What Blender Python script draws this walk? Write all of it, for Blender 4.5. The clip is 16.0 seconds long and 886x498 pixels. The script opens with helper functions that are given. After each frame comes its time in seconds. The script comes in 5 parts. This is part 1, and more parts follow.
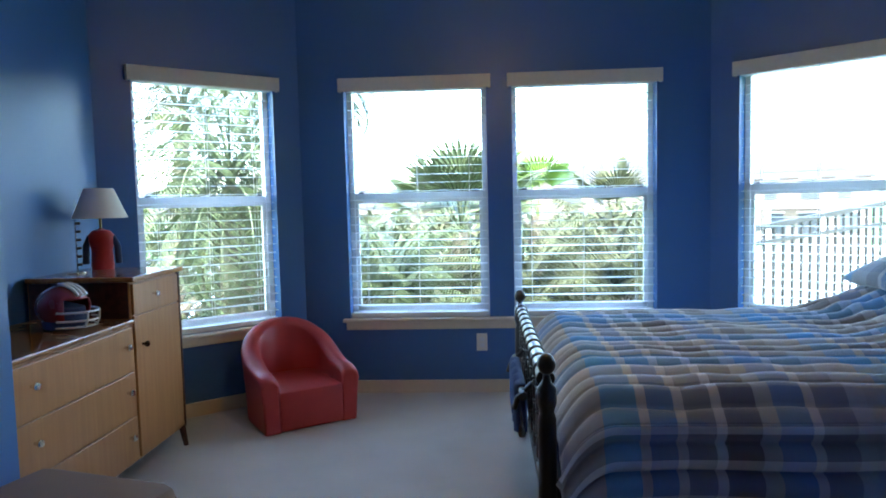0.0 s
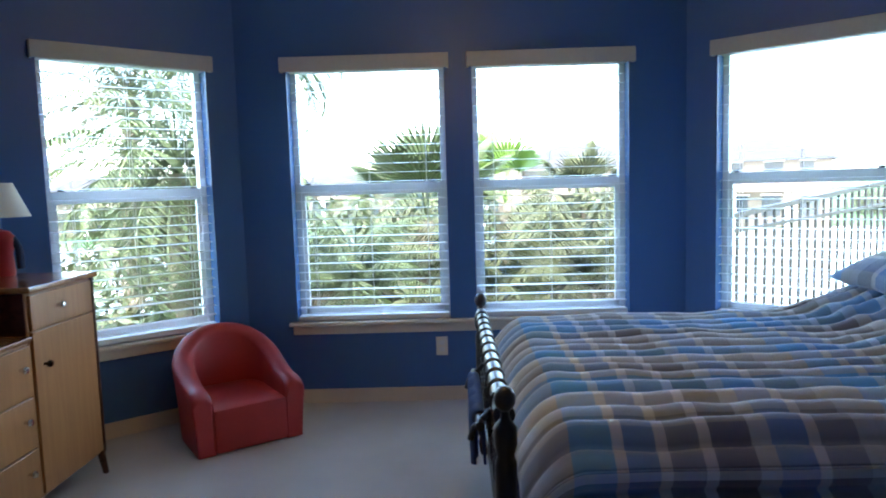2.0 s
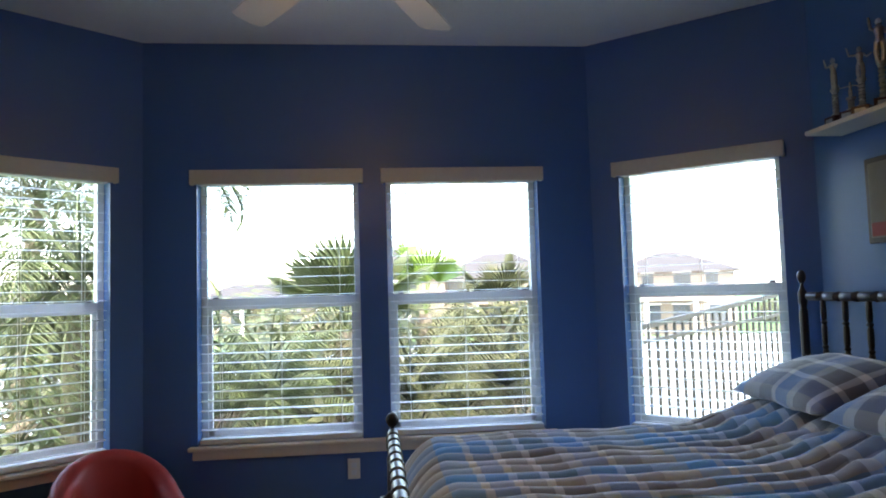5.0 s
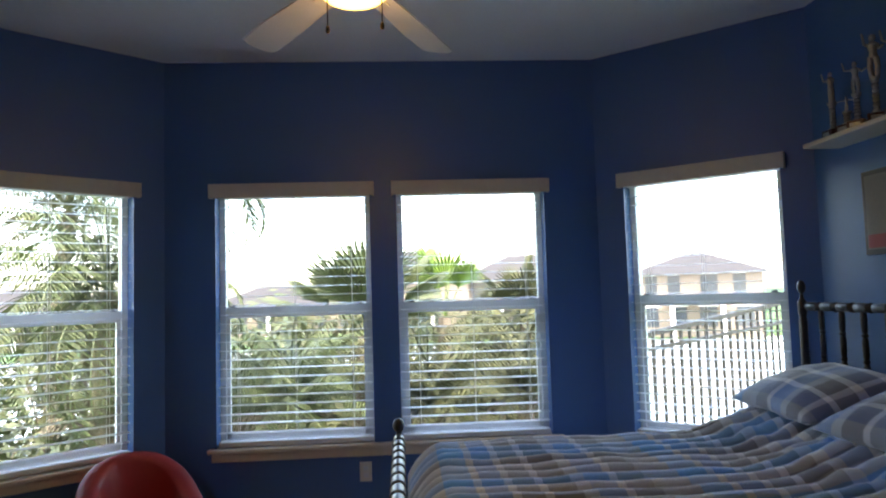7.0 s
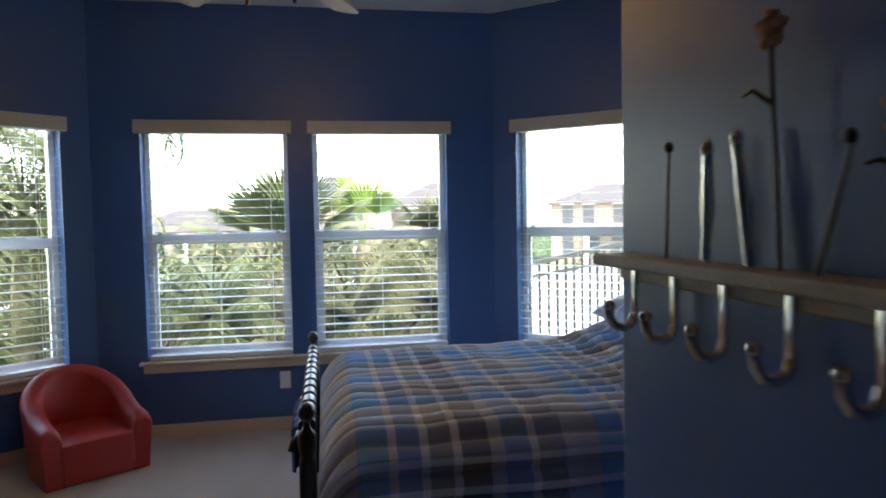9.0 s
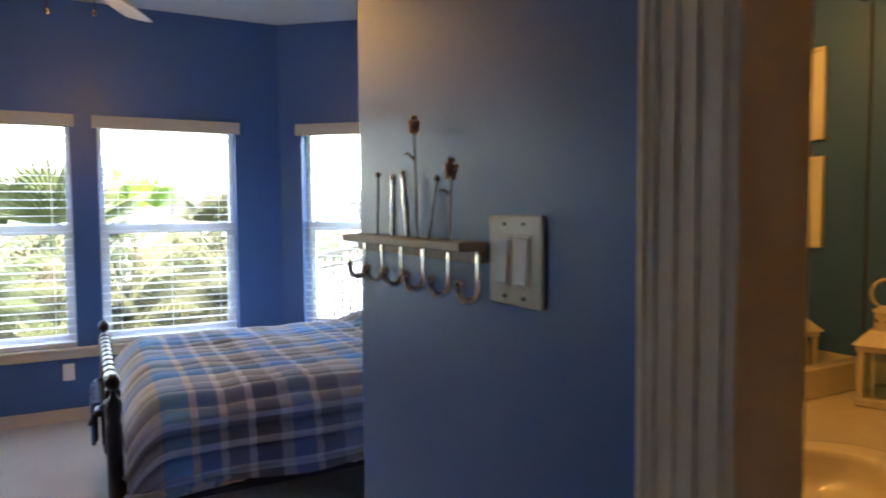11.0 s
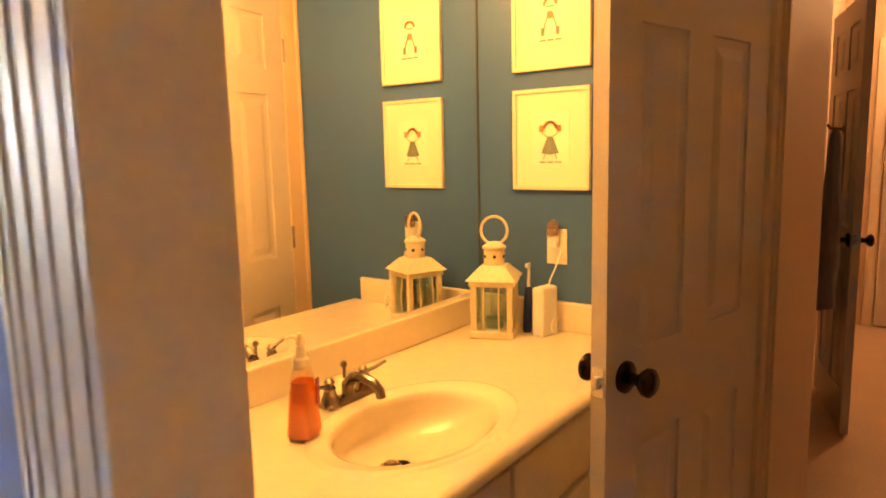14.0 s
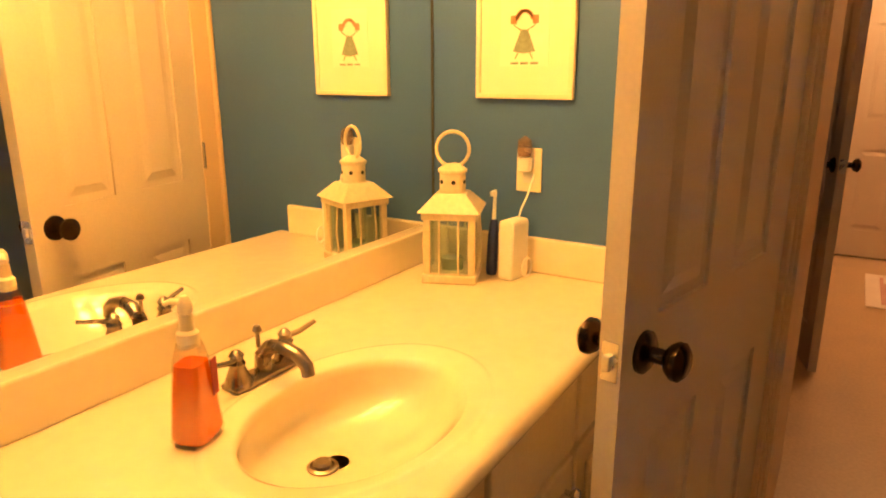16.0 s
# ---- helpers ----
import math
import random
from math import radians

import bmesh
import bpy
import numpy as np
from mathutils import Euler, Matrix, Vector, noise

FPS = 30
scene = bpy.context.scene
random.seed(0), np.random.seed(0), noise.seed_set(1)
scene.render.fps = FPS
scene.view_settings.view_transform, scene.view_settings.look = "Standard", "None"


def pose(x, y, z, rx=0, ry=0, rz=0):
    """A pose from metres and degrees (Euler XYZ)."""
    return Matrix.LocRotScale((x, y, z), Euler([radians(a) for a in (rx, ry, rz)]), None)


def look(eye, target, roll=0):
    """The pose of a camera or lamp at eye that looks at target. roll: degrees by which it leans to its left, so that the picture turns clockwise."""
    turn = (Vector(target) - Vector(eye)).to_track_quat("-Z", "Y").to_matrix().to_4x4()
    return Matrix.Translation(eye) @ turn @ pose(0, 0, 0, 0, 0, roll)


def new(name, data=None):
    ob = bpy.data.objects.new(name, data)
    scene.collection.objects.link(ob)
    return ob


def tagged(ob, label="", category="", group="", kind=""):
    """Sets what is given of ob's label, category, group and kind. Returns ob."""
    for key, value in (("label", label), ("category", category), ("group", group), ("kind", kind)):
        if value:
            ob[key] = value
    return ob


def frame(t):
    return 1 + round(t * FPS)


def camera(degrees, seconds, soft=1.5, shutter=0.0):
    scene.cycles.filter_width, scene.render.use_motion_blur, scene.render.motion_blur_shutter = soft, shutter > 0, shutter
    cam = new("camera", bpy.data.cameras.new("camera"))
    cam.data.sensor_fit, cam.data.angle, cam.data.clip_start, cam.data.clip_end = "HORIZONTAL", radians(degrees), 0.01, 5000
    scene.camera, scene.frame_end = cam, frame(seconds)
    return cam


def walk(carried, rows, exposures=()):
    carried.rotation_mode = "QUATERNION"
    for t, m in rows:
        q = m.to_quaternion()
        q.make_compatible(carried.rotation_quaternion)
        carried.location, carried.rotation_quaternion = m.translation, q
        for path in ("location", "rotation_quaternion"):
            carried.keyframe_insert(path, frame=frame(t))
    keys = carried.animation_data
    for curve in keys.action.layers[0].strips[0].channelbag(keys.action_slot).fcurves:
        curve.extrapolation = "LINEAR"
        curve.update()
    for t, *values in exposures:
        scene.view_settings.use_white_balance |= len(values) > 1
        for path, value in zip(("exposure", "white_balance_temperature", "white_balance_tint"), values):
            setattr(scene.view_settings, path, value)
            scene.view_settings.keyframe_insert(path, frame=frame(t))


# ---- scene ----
cam = camera(67.0, 16.0, soft=1.8, shutter=0.5)
PATH = [
    (0, (-0.095, -4.287, 1.257), (-0.216, -2.296, 1.115), -1.36),
    (0.5, (-0.080, -4.194, 1.267), (-0.216, -2.205, 1.119), -1.63),
    (1, (-0.080, -4.052, 1.265), (-0.205, -2.061, 1.114), -1.61),
    (1.5, (-0.069, -3.953, 1.267), (-0.159, -1.962, 1.104), -1.72),
    (2, (-0.028, -3.913, 1.299), (-0.061, -1.923, 1.108), -1.68),
    (2.5, (0.012, -3.889, 1.314), (0.059, -1.900, 1.114), -1.49),
    (3, (0.040, -3.837, 1.264), (0.174, -1.848, 1.107), -1.26),
    (3.5, (0.043, -3.800, 1.282), (0.250, -1.815, 1.163), -1.27),
    (4, (0.058, -3.806, 1.317), (0.283, -1.819, 1.264), -1.68),
    (4.5, (0.057, -3.829, 1.330), (0.270, -1.841, 1.380), -1.97),
    (4.7, (0.030, -3.849, 1.323), (0.242, -1.863, 1.426), -1.82),
    (6.8, (0.104, -3.977, 1.352), (0.227, -1.988, 1.522), -1.87),
    (7, (0.118, -4.003, 1.364), (0.246, -2.011, 1.498), -1.72),
    (7.5, (0.145, -4.109, 1.375), (0.299, -2.116, 1.423), -1.43),
    (8, (0.182, -4.223, 1.397), (0.375, -2.233, 1.362), -1.25),
    (8.2, (0.180, -4.268, 1.398), (0.407, -2.281, 1.338), -1.34),
    (10.3, (0.086, -4.943, 1.389), (0.747, -3.059, 1.272), -0.50),
    (10.5, (0.063, -4.980, 1.393), (0.806, -3.127, 1.276), -0.63),
    (11, (0.024, -5.070, 1.393), (0.961, -3.306, 1.281), -0.45),
    (11.5, (0.028, -5.192, 1.403), (1.127, -3.525, 1.294), -0.94),
    (12, (0.082, -5.206, 1.388), (1.325, -3.643, 1.279), -1.08),
    (12.5, (0.122, -5.239, 1.377), (1.481, -3.777, 1.252), -1.46),
    (13, (0.192, -5.198, 1.376), (1.653, -3.842, 1.208), -1.44),
    (13.5, (0.279, -5.120, 1.370), (1.819, -3.863, 1.157), -1.80),
    (14, (0.349, -5.052, 1.381), (1.940, -3.875, 1.097), -1.32),
    (14.5, (0.461, -4.969, 1.364), (2.082, -3.848, 1.027), -0.90),
    (15, (0.525, -4.882, 1.360), (2.183, -3.837, 0.957), -0.32),
    (15.5, (0.585, -4.833, 1.345), (2.250, -3.824, 0.886), -0.25),
    (16, (0.670, -4.796, 1.328), (2.320, -3.791, 0.812), -0.15),
]
EXPOSURES = [
    (0, 4.3, 5800, 0), (1.5, 4.2, 5950, 3), (2.5, 4.05, 6100, 5), (3.5, 4.0, 6300, 7), (4.5, 3.85, 6800, 9), (7, 3.5, 7200, 10), (8, 3.5, 7200, 10),
    (10.5, 4.5, 7500, 12), (11, 4.75, 7200, 14), (11.5, 4.9, 7000, 14), (12, 5.15, 6900, 15), (12.5, 5.6, 6950, 18), (13, 6.05, 7400, 22),
    (13.5, 6.65, 7700, 25), (14, 6.9, 7900, 25), (14.5, 6.95, 8000, 24), (15, 7.05, 8000, 22), (16, 7.1, 8050, 19),
]
walk(cam, [(t, look(eye, target, roll)) for t, eye, target, roll in PATH], EXPOSURES)

# ---- light ----
world = bpy.data.worlds.new("sky")
scene.world = world
world.use_nodes = True
wn = world.node_tree.nodes
sky = wn.new("ShaderNodeTexSky")
sky.sky_type = "NISHITA"
sky.sun_disc = False
sky.sun_elevation, sky.sun_rotation = radians(55), radians(200)
sky.dust_density = 2.0
wn["Background"].inputs[1].default_value = 0.15
world.node_tree.links.new(sky.outputs[0], wn["Background"].inputs[0])
sun = new("sun", bpy.data.lights.new("sun", "SUN"))
sun.data.energy, sun.data.angle, sun.data.color = 1.0, radians(10), (1.0, 0.96, 0.9)
sun.matrix_world = look((0, 0, 20), (-2.4, 6.6, 10))


# ---- materials ----
def mat(name, color, rough=0.6, metal=0.0, var=0.12, scale=6.0, fine=120.0, bump=0.15, dist=0.002, spec=0.5, coat=0.0):
    """Paint, plastic or metal with slow stains, fine grain and a little relief, at real size."""
    m = bpy.data.materials.new(name)
    m.use_nodes = True
    nt = m.node_tree
    b = nt.nodes["Principled BSDF"]
    co = nt.nodes.new("ShaderNodeTexCoord")
    n1 = nt.nodes.new("ShaderNodeTexNoise")
    n1.inputs["Scale"].default_value, n1.inputs["Detail"].default_value = scale, 4
    n2 = nt.nodes.new("ShaderNodeTexNoise")
    n2.inputs["Scale"].default_value, n2.inputs["Detail"].default_value = fine, 3
    for n in (n1, n2):
        nt.links.new(co.outputs["Object"], n.inputs["Vector"])
    add = nt.nodes.new("ShaderNodeMath")
    add.operation = "ADD"
    nt.links.new(n1.outputs["Fac"], add.inputs[0])
    nt.links.new(n2.outputs["Fac"], add.inputs[1])
    ramp = nt.nodes.new("ShaderNodeMapRange")
    ramp.inputs["From Min"].default_value, ramp.inputs["From Max"].default_value = 0.6, 1.4
    ramp.inputs["To Min"].default_value, ramp.inputs["To Max"].default_value = 1 - var, 1 + var
    nt.links.new(add.outputs[0], ramp.inputs["Value"])
    mul = nt.nodes.new("ShaderNodeVectorMath")
    mul.operation = "SCALE"
    mul.inputs[0].default_value = color[:3]
    nt.links.new(ramp.outputs[0], mul.inputs["Scale"])
    nt.links.new(mul.outputs[0], b.inputs["Base Color"])
    rr = nt.nodes.new("ShaderNodeMapRange")
    rr.inputs["To Min"].default_value, rr.inputs["To Max"].default_value = max(0.02, rough - 0.08), min(1, rough + 0.08)
    nt.links.new(n1.outputs["Fac"], rr.inputs["Value"])
    nt.links.new(rr.outputs[0], b.inputs["Roughness"])
    b.inputs["Metallic"].default_value = metal
    b.inputs["Specular IOR Level"].default_value = spec
    b.inputs["Coat Weight"].default_value = coat
    if bump:
        bp = nt.nodes.new("ShaderNodeBump")
        bp.inputs["Strength"].default_value, bp.inputs["Distance"].default_value = bump, dist
        nt.links.new(n2.outputs["Fac"], bp.inputs["Height"])
        nt.links.new(bp.outputs[0], b.inputs["Normal"])
    return m


def wood(name, dark, light, rough=0.35, scale=3.0, axis=2, coat=0.2):
    """Varnished wood with grain along one axis."""
    m = mat(name, light, rough, var=0.1, scale=2, fine=60, bump=0.05, coat=coat)
    nt = m.node_tree
    b = nt.nodes["Principled BSDF"]
    co = nt.nodes.new("ShaderNodeTexCoord")
    mp = nt.nodes.new("ShaderNodeMapping")
    sc = [12 * scale, 12 * scale, 12 * scale]
    sc[axis] = scale * 0.7
    mp.inputs["Scale"].default_value = sc
    n = nt.nodes.new("ShaderNodeTexNoise")
    n.inputs["Scale"].default_value, n.inputs["Detail"].default_value, n.inputs["Distortion"].default_value = 1.5, 6, 0.6
    cr = nt.nodes.new("ShaderNodeValToRGB")
    cr.color_ramp.elements[0].color, cr.color_ramp.elements[0].position = (*dark, 1), 0.3
    cr.color_ramp.elements[1].color, cr.color_ramp.elements[1].position = (*light, 1), 0.7
    nt.links.new(co.outputs["Object"], mp.inputs["Vector"])
    nt.links.new(mp.outputs[0], n.inputs["Vector"])
    nt.links.new(n.outputs["Fac"], cr.inputs["Fac"])
    nt.links.new(cr.outputs[0], b.inputs["Base Color"])
    return m


def carpet_mat(name, color):
    m = mat(name, color, 0.95, var=0.16, scale=2.2, fine=420, bump=0.9, dist=0.006, spec=0.1)
    return m


def glow(name, color, strength):
    m = bpy.data.materials.new(name)
    m.use_nodes = True
    b = m.node_tree.nodes["Principled BSDF"]
    b.inputs["Base Color"].default_value = (0.9, 0.85, 0.75, 1)
    b.inputs["Emission Color"].default_value = (*color, 1)
    b.inputs["Emission Strength"].default_value = strength
    return m


def glass(name, tint=(1, 1, 1), gloss=0.06):
    """A thin clear pane: mostly passes light, with a faint sheen."""
    m = bpy.data.materials.new(name)
    m.use_nodes = True
    nt = m.node_tree
    nt.nodes.remove(nt.nodes["Principled BSDF"])
    tr, gl, mix = nt.nodes.new("ShaderNodeBsdfTransparent"), nt.nodes.new("ShaderNodeBsdfGlossy"), nt.nodes.new("ShaderNodeMixShader")
    tr.inputs[0].default_value = (*tint, 1)
    gl.inputs["Roughness"].default_value = 0.03
    mix.inputs[0].default_value = gloss
    nt.links.new(tr.outputs[0], mix.inputs[1])
    nt.links.new(gl.outputs[0], mix.inputs[2])
    nt.links.new(mix.outputs[0], nt.nodes["Material Output"].inputs["Surface"])
    return m


def solid(name, color, rough=0.1, trans=1.0, ior=1.4):
    m = bpy.data.materials.new(name)
    m.use_nodes = True
    b = m.node_tree.nodes["Principled BSDF"]
    b.inputs["Base Color"].default_value = (*color, 1)
    b.inputs["Roughness"].default_value = rough
    b.inputs["Transmission Weight"].default_value = trans
    b.inputs["IOR"].default_value = ior
    return m


def plaid(name, rough=0.85):
    """Woven check: two sets of bands along the cloth's own u and v (metres), crossed thread by thread."""
    m = mat(name, (0.2, 0.2, 0.2), rough, var=0.1, scale=8, fine=500, bump=0.5, dist=0.002, spec=0.15)
    nt = m.node_tree
    b = nt.nodes["Principled BSDF"]
    uv = nt.nodes.new("ShaderNodeUVMap")
    sep = nt.nodes.new("ShaderNodeSeparateXYZ")
    nt.links.new(uv.outputs[0], sep.inputs[0])
    outs = []
    navy, brown, grey = (0.1, 0.155, 0.36, 1), (0.18, 0.175, 0.195, 1), (0.6, 0.66, 0.74, 1)
    blue, white, tan = (0.2, 0.54, 1.0, 1), (0.88, 0.9, 0.94, 1), (0.56, 0.6, 0.66, 1)
    slate, denim, cream = (0.3, 0.33, 0.4, 1), (0.2, 0.37, 0.74, 1), (0.8, 0.83, 0.87, 1)
    across = ((0.0, grey), (0.06, tan), (0.15, blue), (0.27, white), (0.305, denim), (0.4, white), (0.435, slate), (0.53, white), (0.565, brown), (0.68, grey), (0.74, denim), (0.85, white), (0.885, slate))
    # near-drop bands darker than the top: weave plus the drop's shade as colour
    along = ((0.0, brown), (0.03, white), (0.044, navy), (0.085, white), (0.098, brown), (0.139, white), (0.151, navy), (0.185, slate), (0.215, tan), (0.257, cream), (0.28, blue), (0.344, grey), (0.385, slate),
             (0.426, cream), (0.449, blue), (0.49, grey), (0.53, tan), (0.56, cream), (0.58, slate), (0.62, white), (0.635, blue), (0.7, grey), (0.74, brown), (0.77, cream), (0.79, denim), (0.85, grey), (0.9, navy))
    for k, (axis, period, bands) in enumerate((("X", 0.86, across), ("Y", 2.3, along))):
        d = nt.nodes.new("ShaderNodeMath")
        d.operation = "DIVIDE"
        d.inputs[1].default_value = period
        f = nt.nodes.new("ShaderNodeMath")
        f.operation = "FRACT"
        cr = nt.nodes.new("ShaderNodeValToRGB")
        cr.color_ramp.interpolation = "CONSTANT"
        while len(cr.color_ramp.elements) < len(bands):
            cr.color_ramp.elements.new(0.5)
        for e, (p, c) in zip(cr.color_ramp.elements, bands):
            e.position, e.color = p, c
        nt.links.new(sep.outputs[axis], d.inputs[0])
        nt.links.new(d.outputs[0], f.inputs[0])
        nt.links.new(f.outputs[0], cr.inputs["Fac"])
        outs.append(cr)
    mix = nt.nodes.new("ShaderNodeMixRGB")
    mix.inputs[0].default_value = 0.5
    nt.links.new(outs[0].outputs[0], mix.inputs[1])
    nt.links.new(outs[1].outputs[0], mix.inputs[2])
    nt.links.new(mix.outputs[0], b.inputs["Base Color"])
    b.inputs["Sheen Weight"].default_value, b.inputs["Sheen Roughness"].default_value = 0.9, 0.35
    return m


BLUE = mat("blue_wall_paint", (0.052, 0.142, 0.36), 0.38, var=0.08, scale=1.3, fine=260, bump=0.22, dist=0.0015, spec=0.65)
HALLP = mat("hall_paint", (0.62, 0.46, 0.31), 0.6, var=0.06, fine=200)
CEIL = mat("ceiling_paint", (0.8, 0.79, 0.76), 0.9, var=0.05, scale=2, fine=90, bump=0.5, dist=0.004)
TRIM = mat("trim_paint", (0.74, 0.62, 0.47), 0.38, var=0.05, scale=4, fine=80, bump=0.05)
DOORP = mat("door_paint", (0.6, 0.52, 0.45), 0.42, var=0.06, scale=3, fine=150, bump=0.12)
CARPET = carpet_mat("beige_carpet", (0.7, 0.64, 0.59))
TILE = mat("tan_tile", (0.48, 0.34, 0.22), 0.4, var=0.14, scale=5, fine=70, bump=0.08)
VINYL = mat("white_vinyl", (0.8, 0.8, 0.78), 0.35, var=0.04, scale=5, fine=60, bump=0.03)
SLAT = mat("blind_slat", (0.88, 0.87, 0.85), 0.32, var=0.04, scale=7, fine=50, bump=0.03)
VAL = mat("valance_wood", (0.62, 0.58, 0.5), 0.45, var=0.06, scale=3, fine=50, bump=0.05)
PANE = glass("window_pane", gloss=0.02)
RED = mat("red_leather", (0.46, 0.045, 0.04), 0.4, var=0.16, scale=7, fine=220, bump=0.35, dist=0.0015)
HONEY = wood("honey_wood", (0.37, 0.16, 0.05), (0.44, 0.2, 0.065), 0.38, 2.0, 2)
HONEYT = wood("honey_wood_top", (0.28, 0.12, 0.04), (0.42, 0.2, 0.07), 0.25, 2.0, 1, 0.5)
DARKW = wood("dark_red_wood", (0.03, 0.009, 0.006), (0.075, 0.022, 0.014), 0.3, 2.0, 1)
IRON = mat("black_lacquer", (0.018, 0.017, 0.02), 0.34, var=0.2, scale=15, fine=90, bump=0.08, coat=0.15)
CHROME = mat("satin_nickel", (0.7, 0.67, 0.63), 0.25, 1.0, var=0.06, bump=0.02)
FAUCET = mat("brushed_bronze", (0.3, 0.25, 0.21), 0.28, 1.0, var=0.1, bump=0.02)
BRASS = mat("aged_brass", (0.5, 0.36, 0.16), 0.32, 1.0, var=0.15, bump=0.05)
BRONZE = mat("oil_rubbed_bronze", (0.035, 0.022, 0.016), 0.22, 0.8, var=0.2, scale=20, bump=0.05)
PLAID = plaid("plaid_cloth")
PLAIN = mat("hem_cloth", (0.07, 0.075, 0.1), 0.9, var=0.15, scale=9, fine=400, bump=0.4)
NAVY = mat("navy_cloth", (0.025, 0.04, 0.09), 0.9, var=0.15, scale=9, fine=400, bump=0.4)
PLATE = mat("switch_plastic", (0.82, 0.77, 0.66), 0.3, var=0.04, bump=0.02)
MARBLE = mat("cultured_marble", (0.80, 0.72, 0.58), 0.12, var=0.05, scale=5, fine=30, bump=0.0, coat=0.4)
MIRROR = mat("mirror_silver", (0.93, 0.94, 0.93), 0.0, 1.0, var=0.0, bump=0)
MIRROR.node_tree.nodes["Principled BSDF"].inputs["Roughness"].default_value = 0.01
for l in list(MIRROR.node_tree.links):
    if l.to_socket.name == "Roughness":
        MIRROR.node_tree.links.remove(l)
CREAM = mat("cream_enamel", (0.72, 0.63, 0.48), 0.42, var=0.14, scale=14, fine=90, bump=0.2)
PAPER = mat("mat_board", (0.8, 0.76, 0.64), 0.85, var=0.03, fine=300, bump=0.05)
FRAMEW = mat("white_frame", (0.78, 0.72, 0.58), 0.35, var=0.05, bump=0.05)
INK = mat("dark_ink", (0.2, 0.26, 0.22), 0.8, var=0.2, scale=60, bump=0)
ROSE = mat("rose_ink", (0.5, 0.27, 0.17), 0.8, var=0.2, scale=60, bump=0)
CAB = mat("cabinet_paint", (0.6, 0.52, 0.42), 0.45, var=0.08, bump=0.08)


# ---- shapes ----
def box(bm, x0, y0, z0, x1, y1, z1, bevel=0.0, m=None):
    vs = [bm.verts.new(p) for p in ((x0, y0, z0), (x1, y0, z0), (x1, y1, z0), (x0, y1, z0), (x0, y0, z1), (x1, y0, z1), (x1, y1, z1), (x0, y1, z1))]
    fs = [bm.faces.new([vs[i] for i in q]) for q in ((0, 3, 2, 1), (4, 5, 6, 7), (0, 1, 5, 4), (1, 2, 6, 5), (2, 3, 7, 6), (3, 0, 4, 7))]
    if bevel:
        es = list({e for f in fs for e in f.edges})
        r = bmesh.ops.bevel(bm, geom=es, offset=bevel, segments=2, profile=0.5, affect="EDGES", clamp_overlap=True)
        vs = list({v for v in vs if v.is_valid} | set(r["verts"]))
    if m is not None:
        bmesh.ops.transform(bm, matrix=m, verts=[v for v in vs if v.is_valid])
    return bm


def lathe(bm, prof, n=20, m=None, sx=1.0, sy=1.0):
    """Turned solid from (radius, height) pairs about z."""
    rings, made = [], []
    for r, z in prof:
        ring = [bm.verts.new((sx * r * math.cos(2 * math.pi * k / n), sy * r * math.sin(2 * math.pi * k / n), z)) for k in range(n)] if r > 1e-5 else [bm.verts.new((0, 0, z))]
        rings.append(ring)
        made += ring
    for a, b in zip(rings, rings[1:]):
        for k in range(n):
            q = [a[k % len(a)], a[(k + 1) % len(a)], b[(k + 1) % len(b)], b[k % len(b)]]
            q = list(dict.fromkeys(q))
            if len(q) > 2:
                bm.faces.new(q)
    for ring, flip in ((rings[0], True), (rings[-1], False)):
        if len(ring) > 2:
            bm.faces.new(ring[::-1] if flip else ring)
    if m is not None:
        bmesh.ops.transform(bm, matrix=m, verts=made)
    return bm


def tube(bm, pts, r, n=10, closed=False, taper=1.0):
    """A round rod along points."""
    pts = [Vector(p) for p in pts]
    rings = []
    side = None
    for i, p in enumerate(pts):
        a = pts[(i - 1) % len(pts)] if closed else pts[max(0, i - 1)]
        b = pts[(i + 1) % len(pts)] if closed else pts[min(len(pts) - 1, i + 1)]
        d = (b - a).normalized()
        side = (side - d * side.dot(d)) if side else d.orthogonal()
        side.normalize()
        up = d.cross(side)
        k = r * (1 + (taper - 1) * i / max(1, len(pts) - 1))
        rings.append([bm.verts.new(p + k * (math.cos(2 * math.pi * j / n) * side + math.sin(2 * math.pi * j / n) * up)) for j in range(n)])
    for a, b in zip(rings, rings[1:] + ([rings[0]] if closed else [])):
        for j in range(n):
            bm.faces.new((a[j], a[(j + 1) % n], b[(j + 1) % n], b[j]))
    if not closed:
        bm.faces.new(rings[0][::-1])
        bm.faces.new(rings[-1])
    return bm


def part(name, bm, material, parent=None, label="", smooth=False, at=None):
    me = bpy.data.meshes.new(name)
    bmesh.ops.recalc_face_normals(bm, faces=bm.faces)
    bm.to_mesh(me)
    bm.free()
    me.materials.append(material)
    if smooth:
        for p in me.polygons:
            p.use_smooth = True
        me.set_sharp_from_angle(angle=radians(40))
    ob = new(name, me)
    if parent is not None:
        ob.parent = parent
    if at is not None:
        ob.matrix_basis = at
    if label:
        ob["label"] = label
    return ob


def thing(name, at=None, label="", category="", group="", kind=""):
    ob = new(name)
    ob.empty_display_size = 0.1
    if at is not None:
        ob.matrix_basis = at
    return tagged(ob, label, category, group, kind)


def B():
    return bmesh.new()


def slab(name, x0, y0, z0, x1, y1, z1, material, label="", category="wall", bevel=0.0):
    return tagged(part(name, box(B(), x0, y0, z0, x1, y1, z1, bevel), material), label, category, kind="structure")


# ---- setting: bedroom ----
ZC = 2.805
slab("floor", -2.4, -7.0, -0.15, 2.4, 0.3, 0.0, CARPET, "beige cut-pile carpet over the whole bedroom", "floor")


